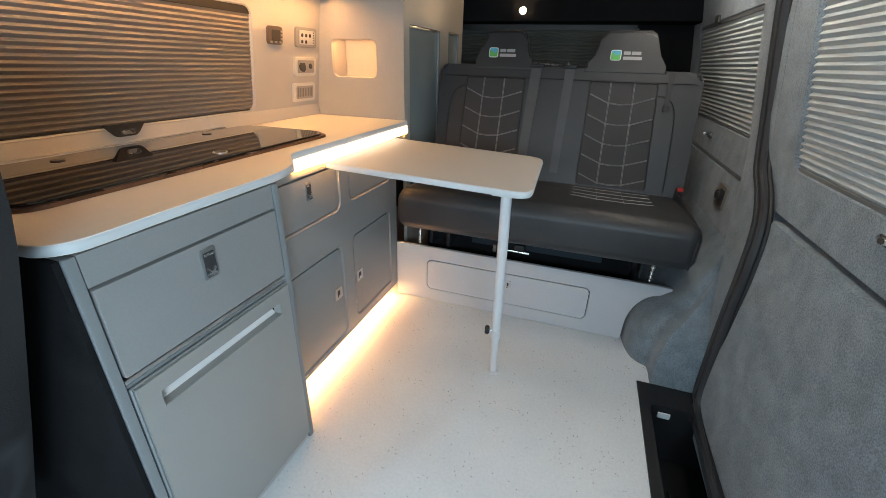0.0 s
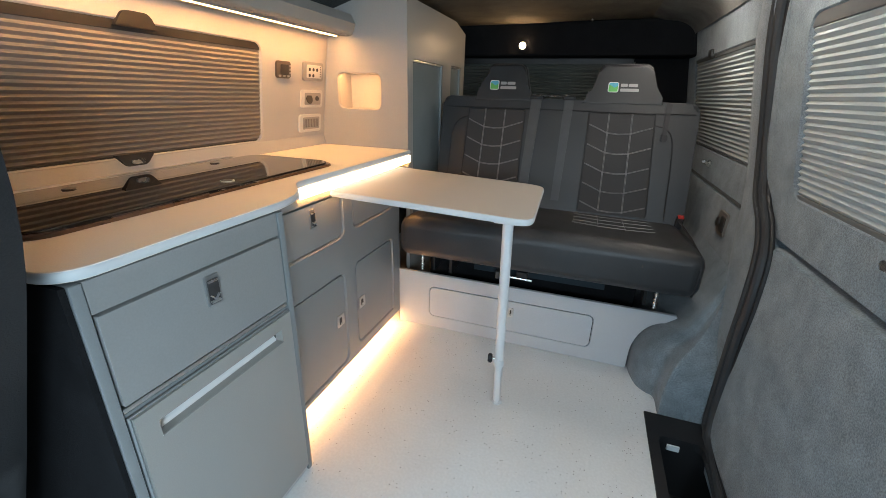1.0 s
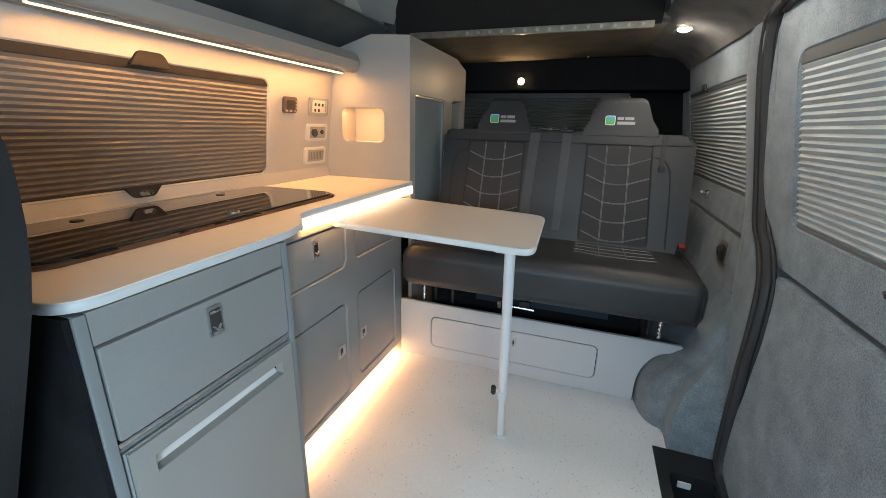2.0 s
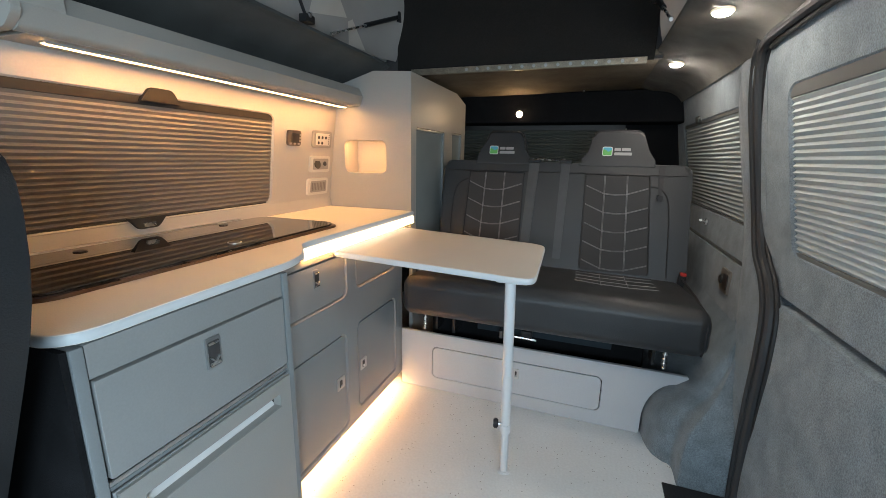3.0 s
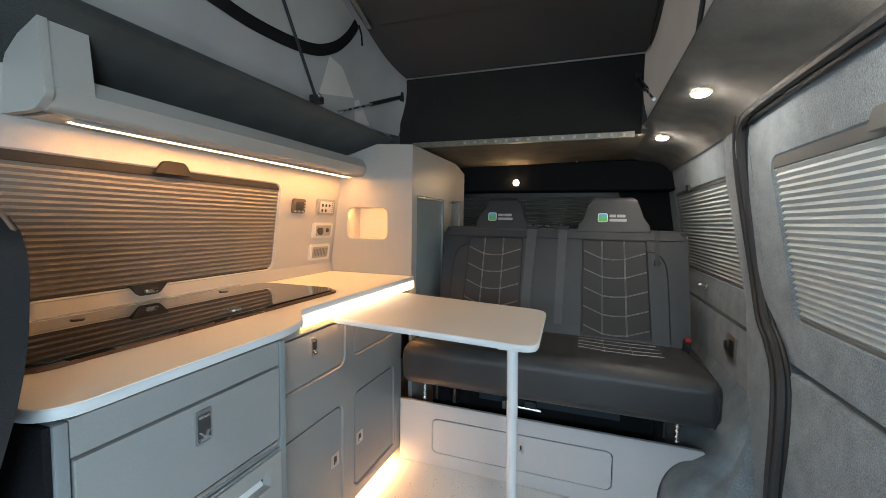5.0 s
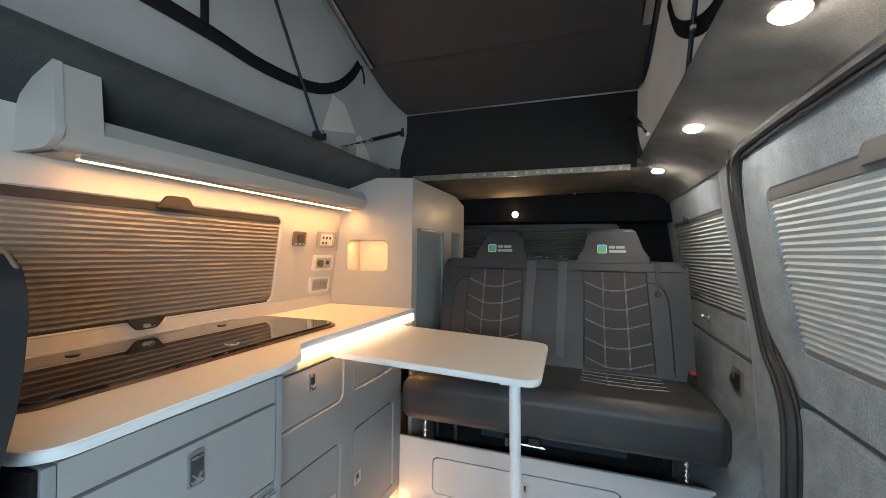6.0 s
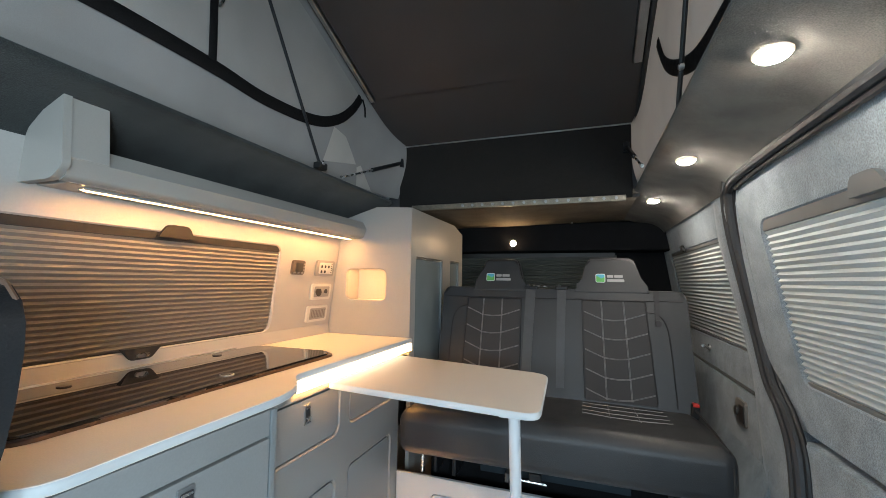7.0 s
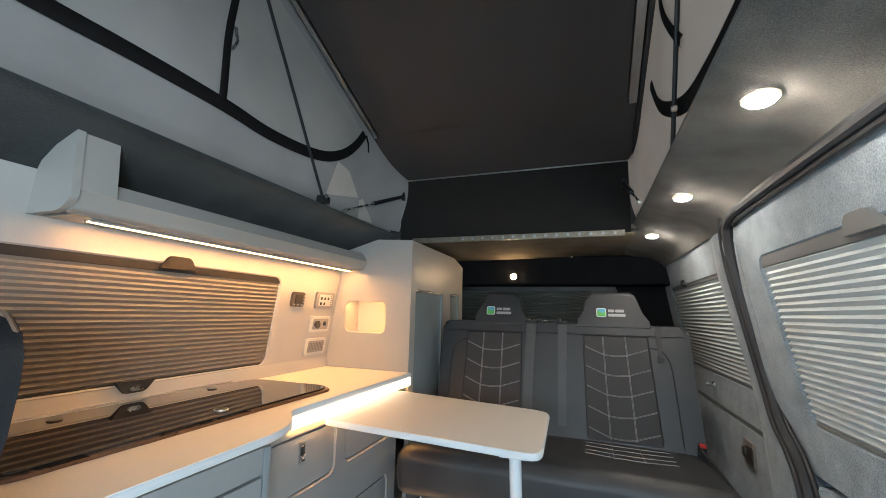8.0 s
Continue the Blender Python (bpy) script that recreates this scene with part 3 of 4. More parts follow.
def latch(parent, place, u, v, w=0.034, h=0.062):
    """A push-button latch: a steel pocket with a bright three-armed lever."""
    lt = part("latch", slab(rrect(u - w / 2, v - h / 2, u + w / 2, v + h / 2, 0.004, 3), lambda a, b, c: place(a, b, c - 0.0035), 0.006, 0.0015), M_LATCH, parent, "steel push-button latch")
    part("latch_well", slab(rrect(u - w * 0.38, v - h * 0.42, u + w * 0.38, v + h * 0.38, 0.003, 3), lambda a, b, c: place(a, b, c - 0.0046), 0.002), M_STEEL, lt)
    lever = slab(rrect(u - w * 0.34, v - h * 0.38, u + w * 0.34, v - h * 0.30, 0.001, 2), lambda a, b, c: place(a, b, c - 0.0085), 0.006, 0.0008)
    for side in (-1, 1):
        merge(lever, slab([(u - w * 0.05, v - h * 0.30), (u + w * 0.05, v - h * 0.30), (u + w * (0.30 * side + 0.05), v - h * 0.12), (u + w * (0.30 * side - 0.05), v - h * 0.12)],
                          lambda a, b, c: place(a, b, c - 0.0085), 0.006, 0.0008))
    part("latch_lever", lever, M_CHROME, lt, "bright chrome lever")
    part("latch_lip", slab(rrect(u - w * 0.34, v + h * 0.27, u + w * 0.34, v + h * 0.34, 0.001, 2), lambda a, b, c: place(a, b, c - 0.0065), 0.004, 0.0008), M_CHROME, lt)
    return lt


def key_latch(parent, place, u, v, w, h):
    """A flat pale latch plate with a dark push slot and a small bright tongue."""
    lt = part("latch", slab(rrect(u - w / 2, v - h / 2, u + w / 2, v + h / 2, 0.004, 3), lambda a, b, c: place(a, b, c - 0.0035), 0.006, 0.0015), M_ALU, parent, "pale metal latch plate")
    part("latch_well", slab(rrect(u - w * 0.24, v - h * 0.30, u + w * 0.10, v + h * 0.30, 0.003, 3), lambda a, b, c: place(a, b, c - 0.0046), 0.002), M_DARK, lt)
    part("latch_lever", slab(rrect(u - w * 0.18, v - h * 0.26, u + w * 0.06, v - h * 0.08, 0.002, 3), lambda a, b, c: place(a, b, c - 0.007), 0.004, 0.001), M_CHROME, lt)
    return lt


# fridge cabinet
cab = thing("fridge_cabinet", "grey laminate kitchen cabinet holding a drawer above the fridge", "cabinet", "kitchen cabinets")
part("side_panel", box(-0.44, 0.390, 0.0, XN, 0.408, 0.797, 0.003), M_GREYD, cab)
part("side_panel", box(-0.44, 0.808, 0.0, XN + 0.001, 0.826, 0.797, 0.003), M_GREYD, cab)
# black sheet covering the near side panel
part("dark_end_sheet", box(-0.44, 0.380, 0.0, XN - 0.004, 0.389, 0.797), M_BLACKC, cab, "black sheet over the outer end of the cabinet")
part("top_rail", box(0.09, 0.409, 0.742, XN - 0.003, 0.807, 0.797, 0.002), M_GREY, cab)
part("carcass", box(-0.44, 0.409, 0.012, 0.085, 0.807, 0.79), M_BLACKC, cab)
drawer = part("drawer", slab(rrect(0.4115, 0.570, 0.8045, 0.7385, 0.004, 3), facing_right(XN + 0.001), 0.018, 0.002), M_GREY, cab)
latch(drawer, facing_right(XN + 0.001), 0.608, 0.694, 0.033, 0.064)
part("mid_rail", box(0.08, 0.409, 0.556, XN - 0.003, 0.807, 0.566, 0.002), M_ALU, cab)
part("mid_rail", box(0.08, 0.409, 0.546, XN - 0.006, 0.807, 0.554, 0.002), M_GREYD, cab)

fridge = thing("fridge", "built-in compressor fridge with a matt metallic grey door", "fridge")
dpl = facing_right(XN + 0.006)
fd = part("door", holed((0.415, 0.030, 0.803, 0.543), (0.452, 0.478, 0.768, 0.510), 0.003, dpl, 0.022, 2), M_FRIDGE, fridge)
scoop = [(0.0055, 0.4775), (0.002, 0.4755), (-0.006, 0.4755), (-0.015, 0.479), (-0.022, 0.486), (-0.025, 0.495), (-0.022, 0.505), (-0.016, 0.512)]
grip = sweep([(XN + x, z) for x, z in scoop], 0.4515, 0.7685, 0.002)
part("handle_recess", grip, material("satin_recess", (0.74, 0.75, 0.76), 0.4, vary=0.08, scale=9), fd, "bright curved finger recess")
part("handle_lip", tube([(XN + 0.0065, 0.452, 0.4765), (XN + 0.0065, 0.768, 0.4765)], 0.0022, 8), M_FRIDGE, fd)
part("door_edge", tube([(XN - 0.002, 0.4125, 0.03), (XN - 0.002, 0.4125, 0.545), (XN - 0.002, 0.8055, 0.545), (XN - 0.002, 0.8055, 0.03), (XN - 0.002, 0.4125, 0.03)], 0.0035, 6), M_GREYD, fd)
part("base_grille", box(0.06, 0.412, 0.004, XN - 0.004, 0.806, 0.026, 0.002), M_ALU, fridge)

# drawer and door cabinet
cab2 = thing("drawer_cabinet", "grey laminate kitchen cabinet with two drawers over two doors", "cabinet", "kitchen cabinets")
fp = facing_right(XF)
cells = (((0.828, 0.520, 1.275, 0.766), (0.945, 0.585, 1.250, 0.738), (0.004, 0.030, 0.004, 0.004), "drawer_front", (1.088, 0.690)),
         ((1.275, 0.520, 1.689, 0.766), (1.316, 0.595, 1.636, 0.735), (0.022, 0.022, 0.004, 0.004), "drawer_front", (1.476, 0.690)),
         ((0.828, 0.058, 1.275, 0.520), (0.945, 0.078, 1.237, 0.446), (0.004, 0.026, 0.026, 0.004), "cabinet_door", (1.197, 0.270)),
         ((1.275, 0.058, 1.689, 0.520), (1.315, 0.100, 1.628, 0.452), (0.026, 0.004, 0.026, 0.026), "cabinet_door", (1.352, 0.272)))
for outer, hole, r, name, knob in cells:
    part("face_frame", holed(outer, hole, r, fp, 0.018, 5, 0.0052), M_GREY, cab2)
    g = 0.0042
    fr = part(name, slab(rrect(hole[0] + g, hole[1] + g, hole[2] - g, hole[3] - g, [max(q - g, 0.002) for q in r]), facing_right(XF - 0.0036), 0.018, 0.0035, 3), M_GREY, cab2)
    if "drawer" in name:
        latch(fr, facing_right(XF - 0.0038), knob[0], knob[1], 0.026, 0.060)
    else:
        key_latch(fr, facing_right(XF - 0.0038), knob[0], knob[1], 0.044, 0.046)
part("carcass", box(-0.44, 0.84, 0.058, -0.0185, 1.688, 0.79), M_BLACKC, cab2)
part("end_post", box(-0.06, 1.6895, 0.058, -0.001, 1.705, 0.766, 0.002), M_GREY, cab2)
part("kick_board", box(-0.09, 0.83, 0.0, -0.075, 1.72, 0.057), M_GREYD, cab2)
klight = thing("kick_light", "glowing warm light strip under the drawer cabinet", "light strip", "light strips")
part("light_strip", box(-0.030, 0.845, 0.0495, -0.012, 1.685, 0.0545), M_LEDK, klight)
part("strip_channel", box(-0.036, 0.84, 0.0548, -0.006, 1.688, 0.0575), M_ALU, klight)


# worktop, tapering past the fridge cabinet
outline = rrect(-0.452, 0.374, 0.121, 0.62, (0.004, 0.055, 0.004, 0.004), 6)[:14]
front = smooth_line([(0.121, 0.46, 0), (0.118, 0.55, 0), (0.1165, 0.74, 0), (0.114, 0.835, 0), (0.094, 0.905, 0), (0.052, 0.965, 0), (0.018, 1.005, 0), (0.008, 1.05, 0), (0.007, 1.2, 0)], 5)
outline += [(p.x, p.y) for p in front] + [(0.007, 1.811), (-0.452, 1.811)]
wt = thing("worktop", "pale cream laminate kitchen worktop with a rounded corner", "worktop")
part("top_board", slab(outline, facing_up(ZT), 0.018, 0.003), M_TOP, wt)
edge_line = [Vector((x, y, ZT - 0.0095)) for x, y in outline[6:-1]]
part("edge_band", tube(edge_line, 0.0024, 8, 3.2), M_EDGE, wt, "white worktop edge")

rail = thing("table_rail", "glowing acrylic table rail along the worktop edge", "table rail", "light strips")
part("rail_channel", box(-0.014, 1.022, 0.7665, -0.001, 1.811, 0.7975, 0.002), M_ALU, rail)
part("rail_diffuser", box(-0.0005, 1.020, 0.7685, 0.0125, 1.809, 0.7905, 0.003), M_LEDR, rail, "lit warm white diffuser")
part("light_strip", box(0.001, 1.024, 0.7668, 0.0095, 1.806, 0.7680), M_LEDU, rail, "glowing strip under the rail")
part("rail_lip", box(-0.0005, 1.020, 0.7912, 0.0115, 1.809, 0.7985, 0.002), M_LEDR, rail, "glowing upper lip of the rail")
part("end_cap", box(-0.012, 1.0165, 0.7670, 0.0125, 1.0195, 0.7990, 0.001), M_EDGE, rail)

# hob and sink with a glass lid
hob = thing("hob_sink_unit", "built-in hob and sink with a closed smoked glass lid", "hob")
part("steel_rim", slab(rrect(-0.414, 0.428, -0.056, 1.322, (0.05, 0.058, 0.058, 0.05), 6), facing_up(ZT + 0.007), 0.007, 0.004, 3), material("bronze_chrome_rim", (0.20, 0.135, 0.10), 0.28, metal=1.0, vary=0.1), hob)
lid = part("glass_lid", slab(rrect(-0.406, 0.441, -0.069, 1.310, (0.045, 0.05, 0.05, 0.045), 6), facing_up(ZT + 0.0125), 0.006, 0.002), M_GLASS, hob)
for x, y in ((-0.353, 0.673), (-0.366, 1.092)):
    part("lid_hinge_cap", disc((x, y, ZT + 0.0135), (0, 0, 1), 0.014, 0.003, 20, 0.0008), M_DARK, lid)
part("lid_badge", disc((-0.116, 0.900, ZT + 0.0133), (0, 0, 1), 0.018, 0.0025, 24, 0.0006), M_ALU, lid)
part("lid_badge_face", disc((-0.116, 0.900, ZT + 0.0142), (0, 0, 1), 0.0145, 0.0025, 24, 0.0006), M_DARK, lid)
part("hinge_bar", box(-0.428, 0.55, ZT + 0.001, -0.4125, 1.22, ZT + 0.014, 0.002), M_ALU, hob)

# table
tbl = thing("swivel_table", "pale laminate clip-on table with rounded corners on one leg", "table")
tl = [(0.014, 1.163), (0.662, 1.092), (0.641, 1.550), (0.016, 1.670)]


tout = rounded(tl, (0.012, 0.05, 0.05, 0.012))
part("tabletop", slab(tout, facing_up(0.766), 0.018, 0.003), M_TABLE, tbl)
part("table_edge", tube([Vector((x, y, 0.757)) for x, y in tout + tout[:1]], 0.003, 8, 2.8), M_EDGE, tbl, "white table edge")
top, foot = Vector((0.589, 1.165, 0.747)), Vector((0.580, 1.297, 0.0))
way = (foot - top).normalized()
part("upper_leg", tube([top, top + way * 0.545], 0.0155, 16), M_LEG, tbl)
part("lower_leg", tube([top + way * 0.54, foot], 0.0125, 16), M_LEG, tbl)
part("leg_collar", tube([top + way * 0.535, top + way * 0.570], 0.0180, 16), M_LEG, tbl)
part("clamp_knob", disc(top + way * 0.538 + Vector((-0.030, -0.008, 0)), (1, 0.2, 0), 0.016, 0.016, 10, 0.003), M_PLASTIC, tbl, "black clamp knob")
part("clamp_screw", tube([top + way * 0.538, top + way * 0.538 + Vector((-0.03, -0.008, 0))], 0.005, 8), M_CHROME, tbl)
part("foot_plate", disc(foot + Vector((0, 0, 0.005)), (0, 0, 1), 0.021, 0.010, 20, 0.003), M_LEG, tbl)
part("leg_bracket", box(0.555, 1.125, 0.738, 0.625, 1.205, 0.7478, 0.003), M_LEG, tbl)

# tall cupboard
tall = thing("tall_cupboard", "pale grey tall cupboard with a lit open niche", "cupboard")
XT, YB = -0.006, 2.65


def slope_front(u, v, w):
    return Vector((u, YT + w, v))


low = holed((-0.47, 0.74, XT, 1.29), (-0.355, 0.989, -0.136, 1.138), 0.027, slope_front, 0.018, 6, 0.0025)
part("front_panel", low, M_TALL, tall)
part("front_head", slab([(-0.45, 1.29), (XT, 1.29), (XT, 1.431), (-0.192, 1.442), (-0.379, 1.387), (-0.45, 1.35)], slope_front, 0.018), M_TALL, tall)
nic = bmesh.new()
for a in ((-0.372, 0.975, -0.119, 0.9865), (-0.372, 1.1405, -0.119, 1.152), (-0.372, 0.9865, -0.3575, 1.1405), (-0.1335, 0.9865, -0.119, 1.1405)):
    box(a[0], YT + 0.0185, a[1], a[2], YT + 0.122, a[3], 0, 2, nic)
box(-0.372, YT + 0.1225, 0.975, -0.119, YT + 0.134, 1.152, 0, 2, nic)
niche = part("niche", nic, M_WALL, tall, "white lined niche glowing warm inside", smooth=False)
part("niche_light", box(-0.35, YT + 0.019, 1.1388, -0.14, YT + 0.026, 1.1403), M_LEDN, niche)


def side_place(y, z, w):
    return Vector((XT - w, y, z))


part("side_frame", holed((YT + 0.019, 0.40, 2.33, 1.225), (1.874, 0.46, 2.264, 1.201), 0.012, side_place, 0.018, 4), M_TALL, tall)
part("side_frame", holed((2.33, 0.40, YB, 1.225), (2.396, 0.46, 2.58, 1.207), 0.012, side_place, 0.018, 4), M_TALL, tall)
part("side_head", slab([(YT + 0.019, 1.225), (YB, 1.225), (YB, 1.39), (2.47, 1.431), (YT + 0.019, 1.431)], side_place, 0.018), M_TALL, tall)
part("side_foot", slab([(YT + 0.019, 0.0), (YB, 0.0), (YB, 0.40), (YT + 0.019, 0.40)], side_place, 0.018), M_TALL, tall)
for a, b, c in ((1.874, 2.264, 1.201), (2.396, 2.58, 1.207)):
    dr = part("cupboard_door", slab(rrect(a + 0.002, 0.462, b - 0.002, c - 0.002, 0.01, 4), lambda y, z, w: Vector((XT - 0.009 - w, y, z)), 0.012), M_TAMBOUR, tall, "gloss grey cupboard door")
    part("door_edge_trim", box(XT - 0.009, b - 0.022, 0.465, XT + 0.002, b - 0.004, c - 0.006, 0.002), M_GREYD, dr)
    part("door_top_trim", box(XT - 0.009, a + 0.004, c - 0.010, XT + 0.001, b - 0.024, c - 0.003, 0.001), M_ALU, dr)
part("top_panel", box(-0.37, YT + 0.019, 1.370, XT - 0.019, YB, 1.382), M_TALL, tall)

# overhead locker shelf
shelf = thing("overhead_locker", "light grey open overhead locker with a rounded end", "locker")
YS, YE = 0.591, YT - 0.002
part("locker_floor", slab([(-0.407, 1.287), (-0.280, 1.287), (-0.280, 1.298), (-0.407, 1.298)], lambda x, z, w: Vector((x, YS + 0.02 + w, z)), YE - YS - 0.02), M_SHELF, shelf)
fascia = [(-0.284, 1.287), (-0.268, 1.291), (-0.260, 1.300), (-0.247, 1.332), (-0.268, 1.369), (-0.279, 1.371), (-0.279, 1.356), (-0.261, 1.332), (-0.272, 1.308), (-0.284, 1.300)]
part("fascia", slab(fascia, lambda x, z, w: Vector((x, YS + 0.0024 + w, z)), YE - YS - 0.0024), M_SHELF, shelf)
part("end_wing", slab(rounded([(-0.283, 1.340), (-0.264, 1.330), (-0.2455, 1.3325), (-0.262, 1.476), (-0.278, 1.476)], (0.003, 0.003, 0.004, 0.004, 0.004), 3),
                      lambda x, z, w: Vector((x, YS + 0.0021 + w, z)), 0.0735, 0.0015), M_SHELF, shelf)
part("end_panel", slab(rounded([(-0.409, 1.287), (-0.276, 1.287), (-0.243, 1.315), (-0.258, 1.481), (-0.385, 1.412)], (0.003, 0.02, 0.012, 0.004, 0.003), 4),
                       lambda x, z, w: Vector((x, YS - 0.014 + w, z)), 0.016, 0.006), M_SHELF, shelf, "light grey slanted end panel")
slight = thing("locker_light", "glowing warm light strip under the overhead locker", "light strip", "light strips")
part("light_strip", box(-0.3275, 0.662, 1.2812, -0.3135, 1.774, 1.2845, 0.001), M_LED, slight)
channel = box(-0.334, 0.657, 1.2848, -0.307, 1.780, 1.2868)
box(-0.334, 0.657, 1.2812, -0.3278, 1.780, 1.2848, 0, 2, channel)
box(-0.3132, 0.657, 1.2814, -0.307, 1.780, 1.2848, 0, 2, channel)
part("strip_channel", channel, M_SHELF, slight)


# switch plates on the white wall
def plate(name, label, category, y0, z0, y1, z1, mat, face):
    ob = thing(name, label, category)
    part("frame", slab(rrect(y0, z0, y1, z1, 0.012, 4), lambda y, z, w: on_left(y, z, w - 0.010), 0.012, 0.003), mat, ob)
    part("face", slab(rrect(y0 + 0.018, z0 + 0.012, y1 - 0.018, z1 - 0.012, 0.006, 3), lambda y, z, w: on_left(y, z, w - 0.0125), 0.004, 0.001), face, ob)
    return ob


ctl = plate("heater_control", "small dark square heater control panel", "control panel", 1.482, 1.103, 1.563, 1.166, M_CTRL, M_DARK)
for k in range(3):
    part("button", slab(rrect(1.490 + 0.025 * k, 1.108, 1.501 + 0.025 * k, 1.115, 0.002, 2), lambda y, z, w: on_left(y, z, w - 0.0135), 0.004), M_SOCK, ctl)
    part("button", slab(rrect(1.550, 1.120 + 0.013 * k, 1.558, 1.127 + 0.013 * k, 0.002, 2), lambda y, z, w: on_left(y, z, w - 0.0135), 0.004), M_SOCK, ctl)
swp = plate("switch_panel", "pale control panel with rows of small switches", "control panel", 1.644, 1.099, 1.782, 1.175, M_SOCK, M_SOCKF)
for k, v in ((0, 1.144), (1, 1.144), (2, 1.144), (0, 1.120), (1, 1.120)):
    part("switch", slab(rrect(1.673 + 0.026 * k, v - 0.006, 1.685 + 0.026 * k, v + 0.007, 0.004, 3), lambda y, z, w: on_left(y, z, w - 0.0145), 0.004, 0.001), M_FRAME, swp)
for k in range(5):
    part("indicator", slab(rrect(1.752, 1.116 + 0.0095 * k, 1.757, 1.121 + 0.0095 * k, 0.001, 2), lambda y, z, w: on_left(y, z, w - 0.0138), 0.003), M_FRAME, swp)
mns = plate("mains_socket", "grey double wall socket beside the window", "socket", 1.634, 0.989, 1.782, 1.063, M_SOCKF, M_SOCK)
part("outlet", disc(on_left(1.680, 1.027, -0.013), (1, 0, 0.137), 0.022, 0.006, 20, 0.002), M_FRAME, mns)
part("outlet_hole", disc(on_left(1.735, 1.028, -0.013), (1, 0, 0.137), 0.011, 0.006, 16, 0.001), M_DARK, mns)
sw2 = plate("wall_switch", "grey slotted wall plate with a pale border", "switch", 1.625, 0.885, 1.777, 0.961, M_SOCKF, M_SOCK)
for k in range(9):
    part("slot", slab(rrect(1.652 + 0.0115 * k, 0.905, 1.656 + 0.0115 * k, 0.941, 0.001, 2), lambda y, z, w: on_left(y, z, w - 0.0138), 0.003), M_SLOT, sw2)

# ---- bench ----
YP = 1.690
plinth = thing("bench_plinth", "pale grey panel below the bench, cut round the wheel arch", "panel")
out = [(0.003, 0.002), (1.046, 0.002)]
for k in range(11):
    a = radians(9 * k)
    out.append((1.046 + 0.115 * (1 - math.cos(a)), 0.07 + 0.172 * math.sin(a)))
out += rounded([(1.186, 0.246), (1.190, 0.278), (1.18, 0.2805)], (0.006, 0.008, 0.002), 3) + [(0.003, 0.2805)]
hole = (0.158, 0.062, 0.892, 0.216)
left = holed((0.003, 0.002, 1.046, 0.2805), hole, 0.024, facing_front(YP), 0.015, 5, 0.002)
part("plinth_board", left, M_PLINTH, plinth)
part("plinth_wing", slab(out[1:-1] + [(1.046, 0.2805)], facing_front(YP), 0.015), M_PLINTH, plinth)
pd = part("hatch", slab(rrect(hole[0] + 0.0035, hole[1] + 0.0035, hole[2] - 0.0035, hole[3] - 0.0035, 0.0205, 5), facing_front(YP - 0.0008), 0.014, 0.003), M_PLINTH, plinth)
# unseen black sheet added to darken the gap round the hatch like shade
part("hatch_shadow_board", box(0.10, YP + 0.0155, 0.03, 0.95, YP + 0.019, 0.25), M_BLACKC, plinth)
key_latch(pd, facing_front(YP - 0.0008), 0.548, 0.160, 0.022, 0.046)

bench = thing("double_bench", "black quilted leatherette double bench seat with two headrests", "bench seat")


def back(u, z, w):
    """The backrest's leaning front face."""
    return Vector((u, 2.050 + 0.235 * (z - 0.56) + w, z))


cush = box(0.062, 1.560, 0.408, 1.205, 2.10, 0.578, 0.045, 4)
bmesh.ops.subdivide_edges(cush, edges=[e for e in cush.edges if e.calc_length() > 0.3], cuts=8, use_grid_fill=True)
for v in cush.verts:
    if v.co.z > 0.56:
        v.co.z += 0.012 * math.sin(math.pi * min(max((v.co.x - 0.06) / 1.14, 0), 1)) - 0.085 * max(v.co.y - 1.66, 0)
    if v.co.y < 1.60:
        v.co.y -= 0.008 * math.sin(math.pi * (v.co.z - 0.40) / 0.18)


def seat_z(x, y):
    """The cushion's top, sinking towards the backrest."""
    return 0.5785 + 0.012 * math.sin(math.pi * min(max((x - 0.06) / 1.14, 0), 1)) - 0.085 * max(y - 1.66, 0)


part("seat_cushion", cush, M_LEATHER, bench)
part("cushion_piping", tube([(1.183, 1.575, 0.42), (1.186, 1.562, 0.46), (1.186, 1.560, 0.52), (1.183, 1.585, 0.566), (1.182, 1.75, 0.577), (1.182, 2.0, 0.577)], 0.004, 6), M_SEAM, bench)

